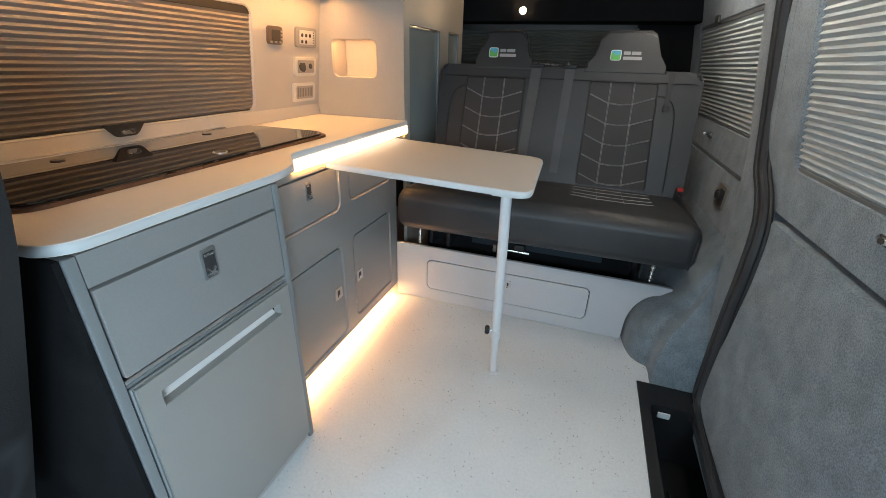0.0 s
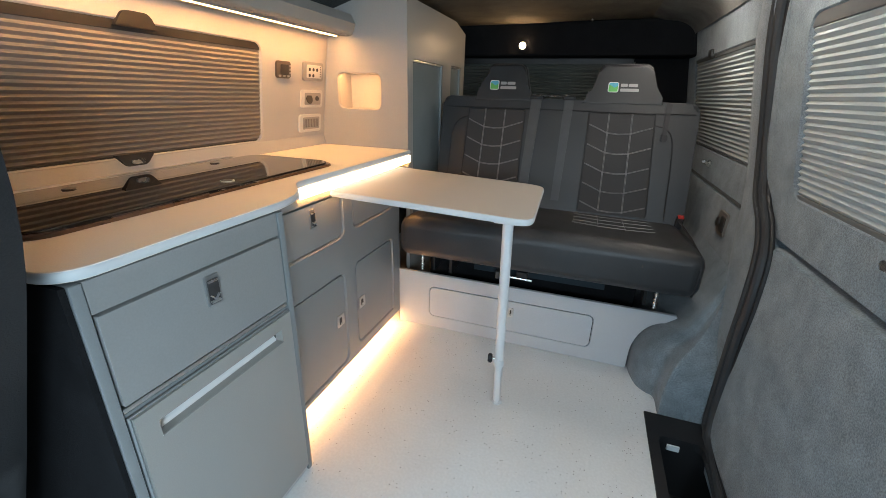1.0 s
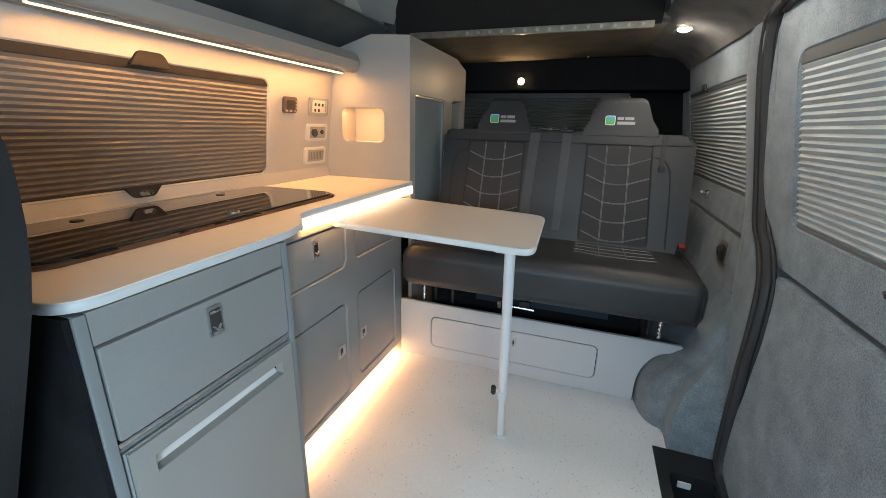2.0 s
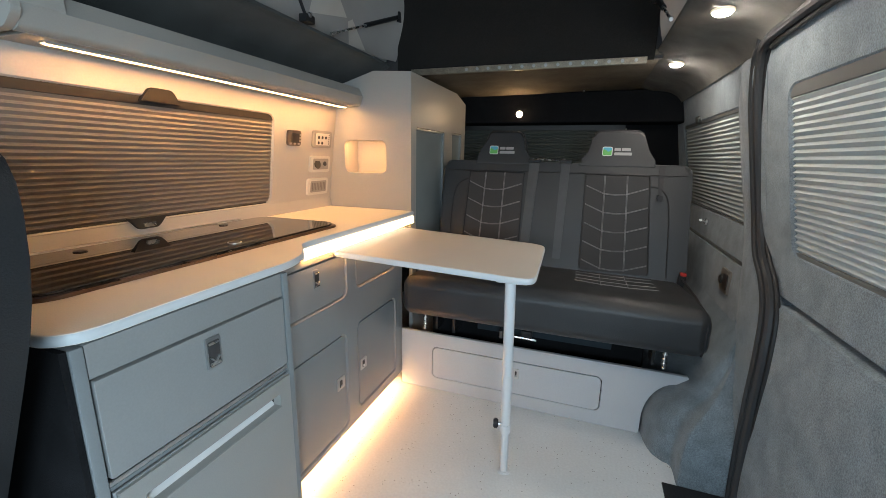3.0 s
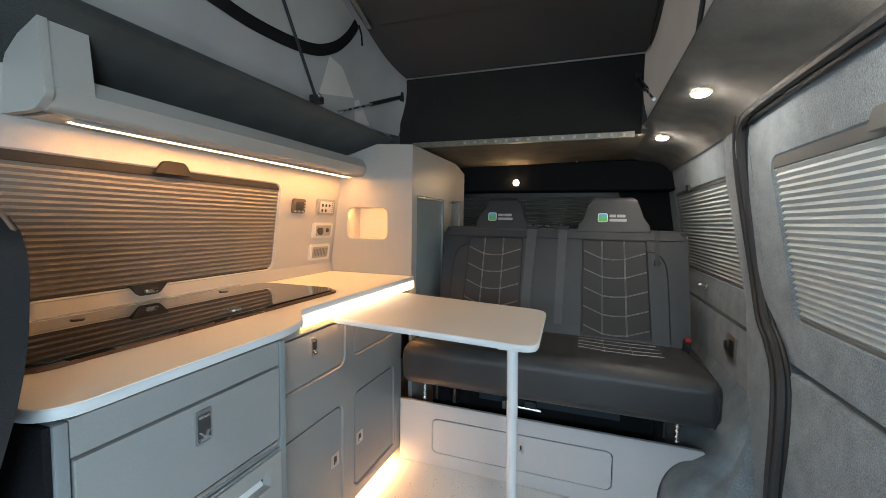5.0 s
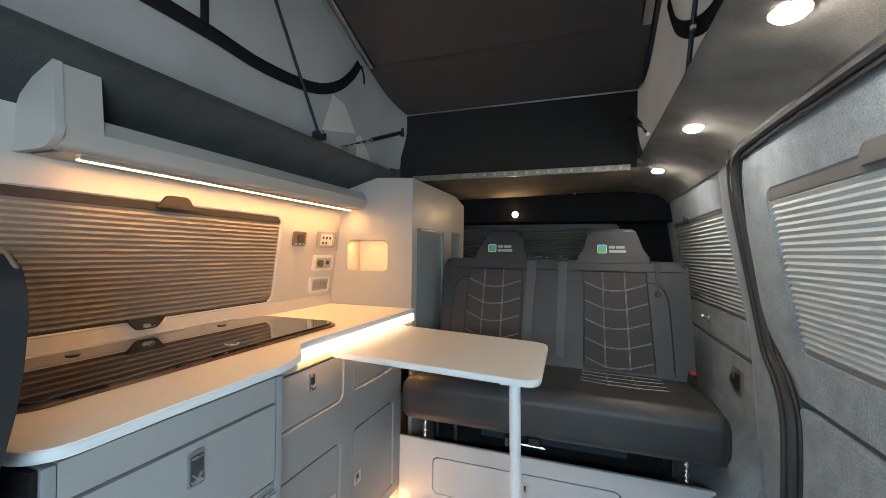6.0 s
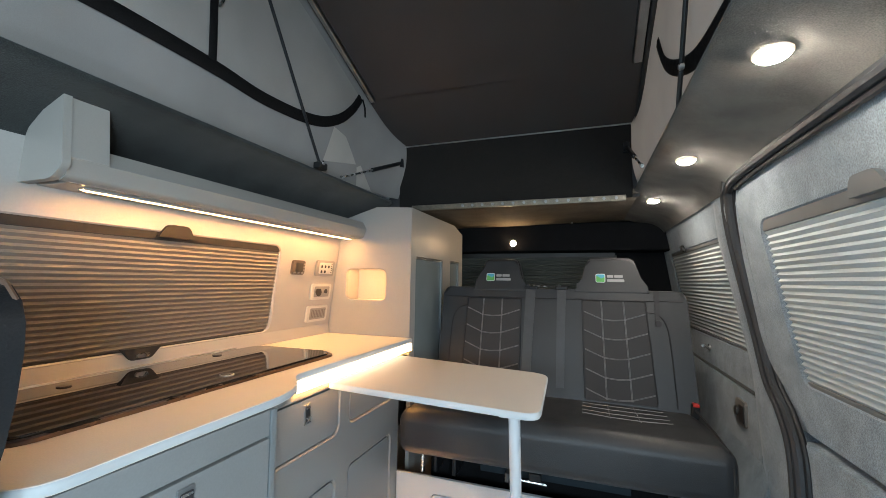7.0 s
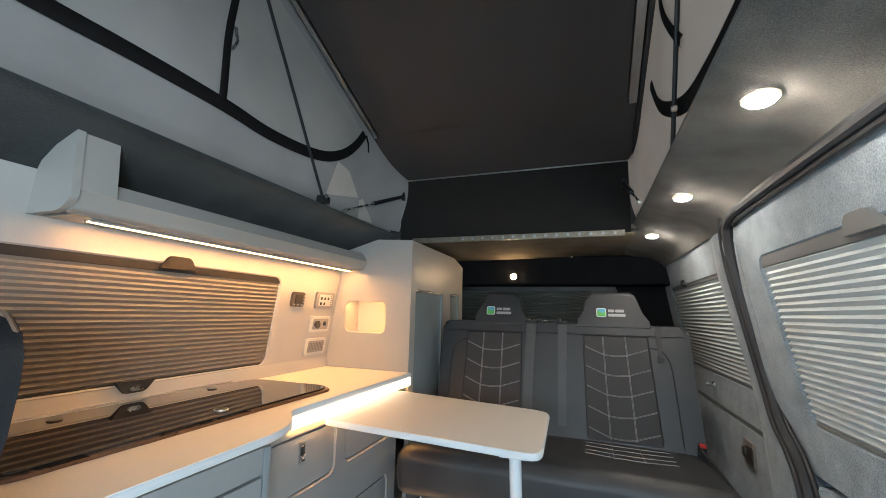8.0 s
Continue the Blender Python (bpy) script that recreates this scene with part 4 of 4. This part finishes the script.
part("backrest", slab(rounded([(0.050, 0.50), (1.210, 0.50), (1.196, 1.050), (0.040, 1.056)], (0.03, 0.03, 0.035, 0.035), 5), back, 0.13, 0.022, 3), M_LEATHER, bench)
for xs, label in (((0.190, 0.222, 0.243, 0.256, 0.436, 0.452, 0.466, 0.500), ""), ((0.694, 0.734, 0.754, 0.772, 0.990, 1.012, 1.026, 1.060), "")):
    a, b, c, d, e, f, g, h = xs
    hd = [(a, 1.035), (b, 1.062), (c, 1.11), (d - 0.004, 1.17), (d + 0.004, 1.192), (d + 0.022, 1.203), (e - 0.022, 1.203), (e - 0.004, 1.192), (e + 0.004, 1.17), (f + 0.002, 1.11), (g + 0.004, 1.062), (h, 1.035)]
    hr = part("headrest", slab(hd, lambda u, z, w: back(u, z, w - 0.004), 0.10, 0.014, 3), M_LEATHER, bench)
    part("headrest_piping", tube([back(u, z, 0.030) + Vector((0, 0, 0.002)) for u, z in hd[1:-1]], 0.0035, 6), M_SEAM, hr)
    cx = (d + e) / 2 - (0.05 if a < 0.5 else 0.045)
    part("logo_border", slab(rrect(cx - 0.022, 1.088, cx + 0.022, 1.130, 0.008), lambda u, z, w: back(u, z, w - 0.0055), 0.003), M_LOGO_W, hr, "small square blue and green emblem")
    part("logo_sky", slab(rrect(cx - 0.019, 1.091, cx + 0.019, 1.127, 0.006), lambda u, z, w: back(u, z, w - 0.0062), 0.003), M_LOGO_B, hr)
    part("logo_hill", slab(rounded([(cx - 0.019, 1.091), (cx + 0.019, 1.091), (cx + 0.019, 1.116), (cx + 0.004, 1.105), (cx - 0.008, 1.117), (cx - 0.019, 1.119)], (0.004, 0.004, 0.004, 0.008, 0.008, 0.004), 3),
                           lambda u, z, w: back(u, z, w - 0.0068), 0.003), M_LOGO_G, hr)
    for u0, u1, z in ((0.030, 0.058, 1.118), (0.062, 0.100, 1.118), (0.030, 0.106, 1.098)):
        part("lettering_bar", slab(rrect(cx + u0, z - 0.0065, cx + u1, z + 0.0065, 0.003, 3), lambda u, z, w: back(u, z, w - 0.0055), 0.003), M_LOGO_T, hr, "plain bar of pale lettering")

for x0, x1, b0, b1 in ((0.182, 0.458, 0.170, 0.462), (0.752, 1.026, 0.760, 1.055)):
    def edge(s, z, x0=x0, x1=x1, b0=b0, b1=b1):
        k = (1.0 - z) / 0.44
        lo, hi = x0 + (b0 - x0) * k, x1 + (b1 - x1) * k
        return lo + (hi - lo) * s
    ins = slab(rounded([(edge(0, 0.56), 0.56), (edge(1, 0.56), 0.56), (edge(1, 1.0), 1.0), (edge(0, 1.0), 1.0)], (0.012,) * 4, 3), lambda u, z, w: back(u, z, w - 0.005), 0.02, 0.005, 2)
    insert = part("quilted_insert", ins, M_INSERT, bench, "quilted insert with pale chevron stitching")
    st = bmesh.new()
    for s in (0.31, 0.66):
        for d in (-0.002, 0.002):
            merge(st, tube([back(edge(s, z) + d, z, -0.0062) for z in (1.0, 0.85, 0.70, 0.57)], 0.0011, 5))
    for k in range(5):
        z = 0.950 - 0.085 * k
        for d in (-0.0018, 0.0018):
            pts = [(0.02, 0.0), (0.31, -0.034), (0.48, -0.038), (0.66, -0.034), (0.98, -0.004)]
            merge(st, tube([back(edge(s, z), z + o + d, -0.0062) for s, o in pts], 0.0011, 5))
    part("stitching", st, M_STITCH, insert)
    sm = bmesh.new()
    for s in (0.0, 1.0):
        merge(sm, tube([back(edge(s, z), z, -0.003) for z in (1.0, 0.8, 0.57)], 0.0035, 6))
    merge(sm, tube([back(edge(s, 1.004), 1.004, -0.003) for s in (0.0, 0.5, 1.0)], 0.0035, 6))
    part("insert_seam", sm, M_SEAM, insert)
    seat_st = bmesh.new()
    for y, bow in ((2.00, 0.012), (1.93, 0.018), (1.86, 0.024), (1.80, 0.028)):
        merge(seat_st, tube([(b0 - 0.01 + (b1 - b0 + 0.02) * s, y - o * bow / 0.03, seat_z(b0 + (b1 - b0) * s, y - o * bow / 0.03)) for s, o in ((0, 0), (0.31, 0.03), (0.66, 0.03), (1, 0.002))], 0.0016, 5))
    for s in (0.31, 0.66):
        merge(seat_st, tube([(b0 + (b1 - b0) * s, y, seat_z(b0 + (b1 - b0) * s, y)) for y in (2.03, 1.95, 1.87, 1.79, 1.755)], 0.0016, 5))
    part("seat_stitching", seat_st, M_STITCH, bench)

part("belt_bar", tube([(0.515, 2.185, 1.066), (0.645, 2.185, 1.064)], 0.004, 8), M_CHROME, bench, "chrome bar between the belt guides")
part("top_seam", tube([back(u, 1.006, -0.001) for u in (0.06, 0.3, 0.6, 0.9, 1.18)], 0.003, 6), M_SEAM, bench)
part("bolster_seam", tube(smooth_line([back(1.03, 0.955, -0.001), back(1.075, 0.945, -0.001), back(1.105, 0.905, -0.001), back(1.118, 0.82, -0.001), back(1.13, 0.56, -0.001)]), 0.003, 6), M_SEAM, bench)
part("bolster_seam", tube(smooth_line([back(0.182, 0.965, -0.001), back(0.135, 0.945, -0.001), back(0.108, 0.90, -0.001), back(0.100, 0.80, -0.001), back(0.10, 0.56, -0.001)]), 0.003, 6), M_SEAM, bench)
part("back_piping", tube([back(1.205, 0.54, 0.015), back(1.200, 0.8, 0.015), back(1.192, 1.03, 0.015)], 0.005, 6), M_STITCH, bench)
for u0, u1, b0, b1 in ((0.482, 0.530, 0.470, 0.512), (0.634, 0.676, 0.632, 0.668)):
    ob = thing("seat_belt", "dark grey webbing lap belt hanging over the backrest", "seat belt", "seat belts")
    part("webbing", slab([(b0, 0.60), (b1, 0.60), (u1, 1.05), (u0, 1.05)], lambda u, z, w: back(u, z, w - 0.005), 0.003), M_BELT, ob)
    part("belt_guide", box(u0 - 0.008, 2.15, 1.050, u1 + 0.008, 2.22, 1.066, 0.004), M_PLASTIC, ob)
    part("belt_clip", box(u0 + 0.004, 2.17, 1.064, u0 + 0.016, 2.19, 1.074, 0.003), M_STEEL, ob)
ob = thing("seat_belt", "black shoulder belt and guide at the bench corner", "seat belt", "seat belts")
part("webbing", slab([(1.066, 0.90), (1.080, 0.90), (1.086, 1.05), (1.060, 1.05)], lambda u, z, w: back(u, z, w - 0.006), 0.003), M_SEAM, ob)
part("belt_guide", slab(rrect(1.061, 0.893, 1.086, 0.920, 0.006), lambda u, z, w: back(u, z, w - 0.014), 0.012, 0.003), M_PLASTIC, ob)
ob = thing("belt_buckle", "black seat belt buckle with a red button", "seat belt")
part("buckle_body", moved(box(-0.014, -0.012, -0.035, 0.014, 0.012, 0.030, 0.004), pose(1.187, 2.026, 0.562, 0, 4, 0)), M_PLASTIC, ob)
part("button", moved(box(-0.012, -0.013, 0.022, 0.012, 0.010, 0.036, 0.003), pose(1.187, 2.026, 0.562, 0, 4, 0)), M_RED, ob, "red release button")
part("stalk", tube([(1.187, 2.026, 0.535), (1.190, 2.035, 0.49)], 0.007, 8), M_PLASTIC, ob)

frame_ob = thing("seat_pedestal", "black steel bench frame with chrome stays under the cushion", "bench frame")
part("box_frame", box(0.10, 1.84, 0.0, 1.05, 2.12, 0.36, 0.01), M_BLACKC, frame_ob)
part("cross_bar", box(0.08, 1.70, 0.376, 1.18, 1.74, 0.406, 0.004), M_PLASTIC, frame_ob)
for x in (0.112, 1.105):
    bm = bmesh.new()
    for k in range(6):
        merge(bm, disc((x, 1.715, 0.292 + 0.018 * k), (0.12, 0, 1), 0.010, 0.009, 12, 0.002))
    merge(bm, tube([(x, 1.715, 0.285), (x, 1.715, 0.395)], 0.005, 8))
    part("stay", bm, M_CHROME, frame_ob, "chrome spring stay")
part("pull_bar", tube([(0.50, 1.712, 0.322), (0.62, 1.712, 0.318)], 0.005, 8), M_CHROME, frame_ob, "steel pull bar")
part("pull_bracket", box(0.46, 1.715, 0.300, 0.475, 1.76, 0.335, 0.003), M_STEEL, frame_ob)
part("side_bracket", box(0.16, 1.72, 0.29, 0.172, 1.80, 0.392, 0.003), M_PLASTIC, frame_ob)
part("side_bracket", box(0.24, 1.72, 0.285, 0.256, 1.82, 0.392, 0.003), M_PLASTIC, frame_ob)
part("side_bracket", box(1.06, 1.72, 0.29, 1.072, 1.80, 0.392, 0.003), M_PLASTIC, frame_ob)
part("fabric_drop", box(0.34, 1.80, 0.29, 0.92, 1.806, 0.375, 0.002), material("blue_black_cloth", (0.022, 0.034, 0.044), 0.8, vary=0.15), frame_ob, "blue-black cloth behind the pull bar")
part("pull_bracket", box(0.555, 1.70, 0.325, 0.60, 1.76, 0.355, 0.004), M_PLASTIC, frame_ob)
part("floor_lining", box(0.0, 1.706, 0.0, 1.05, 1.80, 0.012), M_BLACKC, frame_ob)

# ---- pop-top roof ----


def roof_z(y):
    return 1.79 + 0.39 * (1.99 - y)


roof = thing("pop_top_roof", "raised pop-top roof with a black lining and bed board", "roof", kind="structure")
part("rear_flap", box(-0.155, 1.985, 1.462, 0.968, 2.005, 1.788, 0.004), material("black_flap_board", (0.020, 0.0185, 0.0175), 0.75, vary=0.15, grain=0.2, spec=0.15), roof)
part("rear_closure", box(-0.30, 2.006, 1.468, 0.998, 2.03, 1.86), M_BOARD, roof)
part("flap_edge", box(-0.153, 1.978, 1.787, 0.966, 1.984, 1.793, 0.001), M_ALU, roof, "thin aluminium edge")


def slope_place(off):
    return lambda x, y, w: Vector((x, y, roof_z(y) + off + w))


part("lining", slab([(-0.185, -0.40), (1.0, -0.40), (1.0, 1.985), (-0.185, 1.985)], slope_place(0.004), 0.04), M_BOARD, roof)
bed = part("bed_board", slab(rrect(-0.128, -0.30, 0.942, 1.655, 0.01, 3), slope_place(-0.016), 0.016, 0.003), M_BOARD, roof, "black bed board stowed under the roof")
part("bed_trim", slab([(-0.152, -0.30), (-0.132, -0.30), (-0.132, 1.655), (-0.152, 1.655)], slope_place(-0.026), 0.028, 0.003), M_ALU, bed, "aluminium side trim")
part("bed_trim", slab([(0.946, -0.30), (0.976, -0.30), (0.976, 1.655), (0.946, 1.655)], slope_place(-0.026), 0.028, 0.003), M_ALU, bed, "aluminium side trim")
part("edge_seal", tube([(0.992, y, roof_z(y) - 0.006) for y in (-0.38, 0.8, 1.96)], 0.013, 8), M_RUBBER, roof, "black rubber edge along the canvas")
rr = thing("roof_opening_rail", "aluminium rail with bolts across the roof opening", "rail", kind="structure")
part("rail_strip", box(-0.075, 1.966, 1.444, 0.940, 1.984, 1.470, 0.002), material("dull_aluminium", (0.25, 0.22, 0.175), 0.42, metal=0.8, vary=0.2, scale=30, grain=0.2), rr)
bolt_me = None
for k in range(15):
    bm = disc((0, 0, 0), (0, 1, 0), 0.0068, 0.012, 8, 0.003)
    ob = part("bolt", bm, M_LATCH, rr)
    if bolt_me:
        ob.data = bolt_me
    bolt_me = ob.data
    ob.location = (0.20 + 0.05 * k, 1.963, 1.457)


def canvas(name, x_low, x_high, z_low, side, label):
    ob = thing(name, label, "canvas", "roof canvas")
    bm = bmesh.new()
    ny, nz = 70, 14
    rows = []
    for a in range(ny + 1):
        y = -0.40 + (1.995 + 0.40) * a / ny
        row = []
        for b in range(nz + 1):
            t = b / nz
            z = z_low + (roof_z(y) + 0.02 - z_low) * t
            fold = 0.006 * math.sin(y * 9 + 3 * t) + 0.010 * noise.noise(Vector((y * 2.2, t * 1.5, x_low)))
            tuck = max(0.0, (y - 1.70) / 0.29) ** 3 * (0.052 if side < 0 else 0.03)
            row.append(bm.verts.new((x_low + (x_high - x_low) * t - side * (0.02 * math.sin(math.pi * t) + tuck) + fold * math.sin(math.pi * t), y, z)))
        rows.append(row)
    for a in range(ny):
        for b in range(nz):
            bm.faces.new((rows[a][b], rows[a + 1][b], rows[a + 1][b + 1], rows[a][b + 1]))
    part("cloth", bm, M_CANVAS, ob)
    return ob


def on_canvas(x_low, x_high, z_low, side, y, z, lift):
    t = min(max((z - z_low) / (roof_z(y) + 0.02 - z_low), 0), 1)
    fold = 0.006 * math.sin(y * 9 + 3 * t) + 0.010 * noise.noise(Vector((y * 2.2, t * 1.5, x_low)))
    tuck = max(0.0, (y - 1.70) / 0.29) ** 3 * (0.052 if side < 0 else 0.03)
    return Vector((x_low + (x_high - x_low) * t - side * (0.02 * math.sin(math.pi * t) + tuck) + fold * math.sin(math.pi * t) - side * lift, y, z))


def ribbon(points, width, place, lift):
    """A flat band on the canvas along (y, z) points."""
    bm = bmesh.new()
    line = smooth_line([(0, y, z) for y, z in points], 8)
    rows = []
    for k, p in enumerate(line):
        d = (line[min(k + 1, len(line) - 1)] - line[max(k - 1, 0)]).normalized()
        nrm = Vector((0, -d.z, d.y))
        rows.append([bm.verts.new(place((p + nrm * s * width / 2).y, (p + nrm * s * width / 2).z, lift + (0.004 if abs(s) < 0.6 else 0))) for s in (-1, -0.5, 0.5, 1)])
    for a, b in zip(rows, rows[1:]):
        for q in range(3):
            bm.faces.new((a[q], a[q + 1], b[q + 1], b[q]))
    return bm


cl = canvas("roof_canvas", -0.222, -0.172, 1.515, -1, "grey pop-top canvas side with zipped window panels")
pl = lambda y, z, lift: on_canvas(-0.222, -0.172, 1.515, -1, y, z, lift)
low_curve = [(0.0, 1.64), (0.25, 1.655), (0.48, 1.664), (0.642, 1.669), (0.882, 1.666), (1.064, 1.660), (1.301, 1.682), (1.43, 1.732), (1.53, 1.815), (1.591, 1.892)]
wp = bmesh.new()
crv = smooth_line([(0, y, z) for y, z in low_curve], 5)
prev = None
for p in crv:
    top_z = max(roof_z(p.y) - 0.05, p.z + 0.001)
    row = [wp.verts.new(pl(p.y, p.z + (top_z - p.z) * s / 6, 0.003)) for s in range(7)]
    if prev:
        for q in range(6):
            wp.faces.new((prev[q], row[q], row[q + 1], prev[q + 1]))
    prev = row
panel = part("window_panel", wp, M_CANVASW, cl, "paler zipped window panel")
part("zip_band", ribbon(low_curve, 0.040, pl, 0.006), M_ZIP, panel)
part("zip_band", ribbon([(0.87, 2.20), (0.852, 1.99), (0.845, 1.85), (0.862, 1.68)], 0.026, pl, 0.007), M_ZIP, panel)
part("zip_pull", tube([pl(0.86, 1.90, 0.012), pl(0.868, 1.86, 0.016), pl(0.86, 1.83, 0.012)], 0.004, 6), M_CHROME, panel)
part("zip_pull", tube([pl(1.606, 1.893, 0.008), pl(1.625, 1.86, 0.01), pl(1.632, 1.82, 0.01)], 0.004, 6), M_ZIP, panel)

gus = bmesh.new()
for quad in (((1.395, 1.555), (1.42, 1.700), (1.505, 1.688), (1.615, 1.600)), ((1.625, 1.590), (1.655, 1.606), (1.79, 1.520), (1.66, 1.515))):
    grid = []
    for a in range(5):
        row = []
        for b in range(5):
            s, t = a / 4, b / 4
            y = (quad[0][0] * (1 - s) + quad[3][0] * s) * (1 - t) + (quad[1][0] * (1 - s) + quad[2][0] * s) * t
            z = (quad[0][1] * (1 - s) + quad[3][1] * s) * (1 - t) + (quad[1][1] * (1 - s) + quad[2][1] * s) * t
            row.append(gus.verts.new(pl(y, z, 0.003)))
        grid.append(row)
    for a in range(4):
        for b in range(4):
            gus.faces.new((grid[a][b], grid[a + 1][b], grid[a + 1][b + 1], grid[a][b + 1]))
part("gusset", gus, M_GUSSET, cl, "paler sewn gusset patch")
cr = canvas("roof_canvas", 1.027, 1.000, 1.505, 1, "grey pop-top canvas side above the sliding door")
pr = lambda y, z, lift: on_canvas(1.027, 1.000, 1.505, 1, y, z, lift)
part("zip_band", ribbon([(1.425, 1.83), (1.36, 1.74), (1.271, 1.674), (1.17, 1.62), (1.061, 1.585), (0.916, 1.575), (0.7, 1.57)], 0.042, pr, 0.006), M_ZIP, cr)
part("zip_band", ribbon([(1.15, 1.97), (1.11, 1.86), (1.06, 1.77), (1.01, 1.70)], 0.030, pr, 0.007), M_ZIP, cr)
front_canvas = box(-0.22, -0.43, 1.40, 1.05, -0.40, 2.78)
structure("front_canvas", front_canvas, M_CANVAS, "grey canvas closing the front of the pop-top", "canvas")

for pts, lab in (((Vector((-0.165, 0.955, 2.09)), Vector((-0.182, 1.345, 1.515))), "left"), ((Vector((0.985, 0.987, 1.788)), Vector((0.987, 1.152, 1.503))), "right")):
    ob = thing("roof_stay", "thin black roof stay rod on a bracket", "stay rod", "roof stays")
    a, b = pts
    a2 = a + (a - b) * 0.35
    part("rod", tube([a2, b], 0.0055, 8), M_PLASTIC, ob)
    if lab == "left":
        part("bracket", moved(box(-0.016, -0.024, -0.012, 0.016, 0.024, 0.014, 0.004), Matrix.Translation(b)), M_PLASTIC, ob)
    part("pivot", disc(b + Vector((0.014, -0.004, 0.012)) if lab == "left" else b + (a - b) * 0.3, (1, 0, 0), 0.009, 0.012, 12, 0.002), M_CHROME, ob)
for a, b in ((Vector((-0.172, 1.475, 1.505)), Vector((-0.140, 1.965, 1.700))), (Vector((0.962, 1.62, 1.500)), Vector((0.945, 1.968, 1.680)))):
    ob = thing("gas_strut", "black gas strut with a chrome rod on the bed flap", "gas strut", "gas struts")
    m = a + (b - a) * 0.45
    part("chrome_rod", tube([a, m], 0.0045, 8), M_CHROME, ob)
    part("cylinder", tube([m, b], 0.0095, 10), M_PLASTIC, ob)
    part("ball_stud", disc(a, (b - a), 0.0065, 0.016, 10, 0.002), M_CHROME, ob)
    part("end_bracket", moved(box(-0.012, -0.012, -0.022, 0.012, 0.012, 0.022, 0.003), Matrix.Translation(b)), M_PLASTIC, ob)

# ---- spot lamps ----


def spot(x, y, z, axis, mat, radius, label):
    ob = thing("spot_lamp", label, "lamp", "spot lamps")
    ax = Vector(axis)
    c = Vector((x, y, z))
    # the bezel emits a little to imitate bloom
    part("bezel", disc(c - ax * 0.001, ax, radius * 1.2, 0.008, 32, 0.002), M_SPOTB, ob, "lamp rim glowing faintly in place of lens bloom")
    dome = bmesh.new()
    bmesh.ops.create_uvsphere(dome, u_segments=24, v_segments=12, radius=radius, matrix=Matrix.Translation(c + ax * 0.003) @ ax.to_track_quat("Z", "Y").to_matrix().to_4x4() @ Matrix.Diagonal((1, 1, 0.40, 1)))
    part("lens", dome, mat, ob, "glowing lens")
    return ob


for y, z in ((0.825, 1.4525), (1.422, 1.4525), (2.055, 1.4525)):
    spot(1.057, y, z, (0, 0, -1), M_SPOT, 0.023, "round lit recessed ceiling spot lamp")
spot(0.313, 2.776, 1.342, (0, -1, 0), M_SPOTR, 0.017, "small round lit lamp above the tailgate")
ob = thing("ceiling_button", "tiny chrome fixing in the rear ceiling", "fixing")
part("stud", disc((0.69, 2.70, 1.455), (0, 0, -1), 0.008, 0.012, 10, 0.002), M_CHROME, ob)

# ---- cab seat beside the camera ----
seat = thing("cab_seat", "dark leather swivel cab seat seen from its side", "seat")
so = [(-0.43, 0.25), (-0.145, 0.25), (-0.07, 0.385), (0.0, 0.51), (0.055, 0.612), (0.107, 0.708), (0.150, 0.788), (0.185, 0.855), (0.205, 0.905), (0.218, 0.955),
      (0.224, 1.005), (0.222, 1.035), (0.212, 1.058), (0.192, 1.074), (0.150, 1.086), (0.08, 1.092), (-0.30, 1.10), (-0.38, 1.07)]
part("backrest", slab(so, lambda u, z, w: Vector((u, 0.268 + w, z)), 0.058, 0.022, 4), M_CABSEAT, seat)
part("piping", tube([Vector((u - 0.006, 0.322, z)) for u, z in so[1:16]], 0.005, 8), material("brown_piping", (0.16, 0.10, 0.07), 0.5), seat)
part("cushion", box(-0.42, -0.28, 0.26, -0.10, 0.24, 0.42, 0.05, 3), M_CABSEAT, seat)
part("pedestal", box(-0.38, -0.22, 0.0, -0.14, 0.20, 0.27, 0.02), M_PLASTIC, seat)
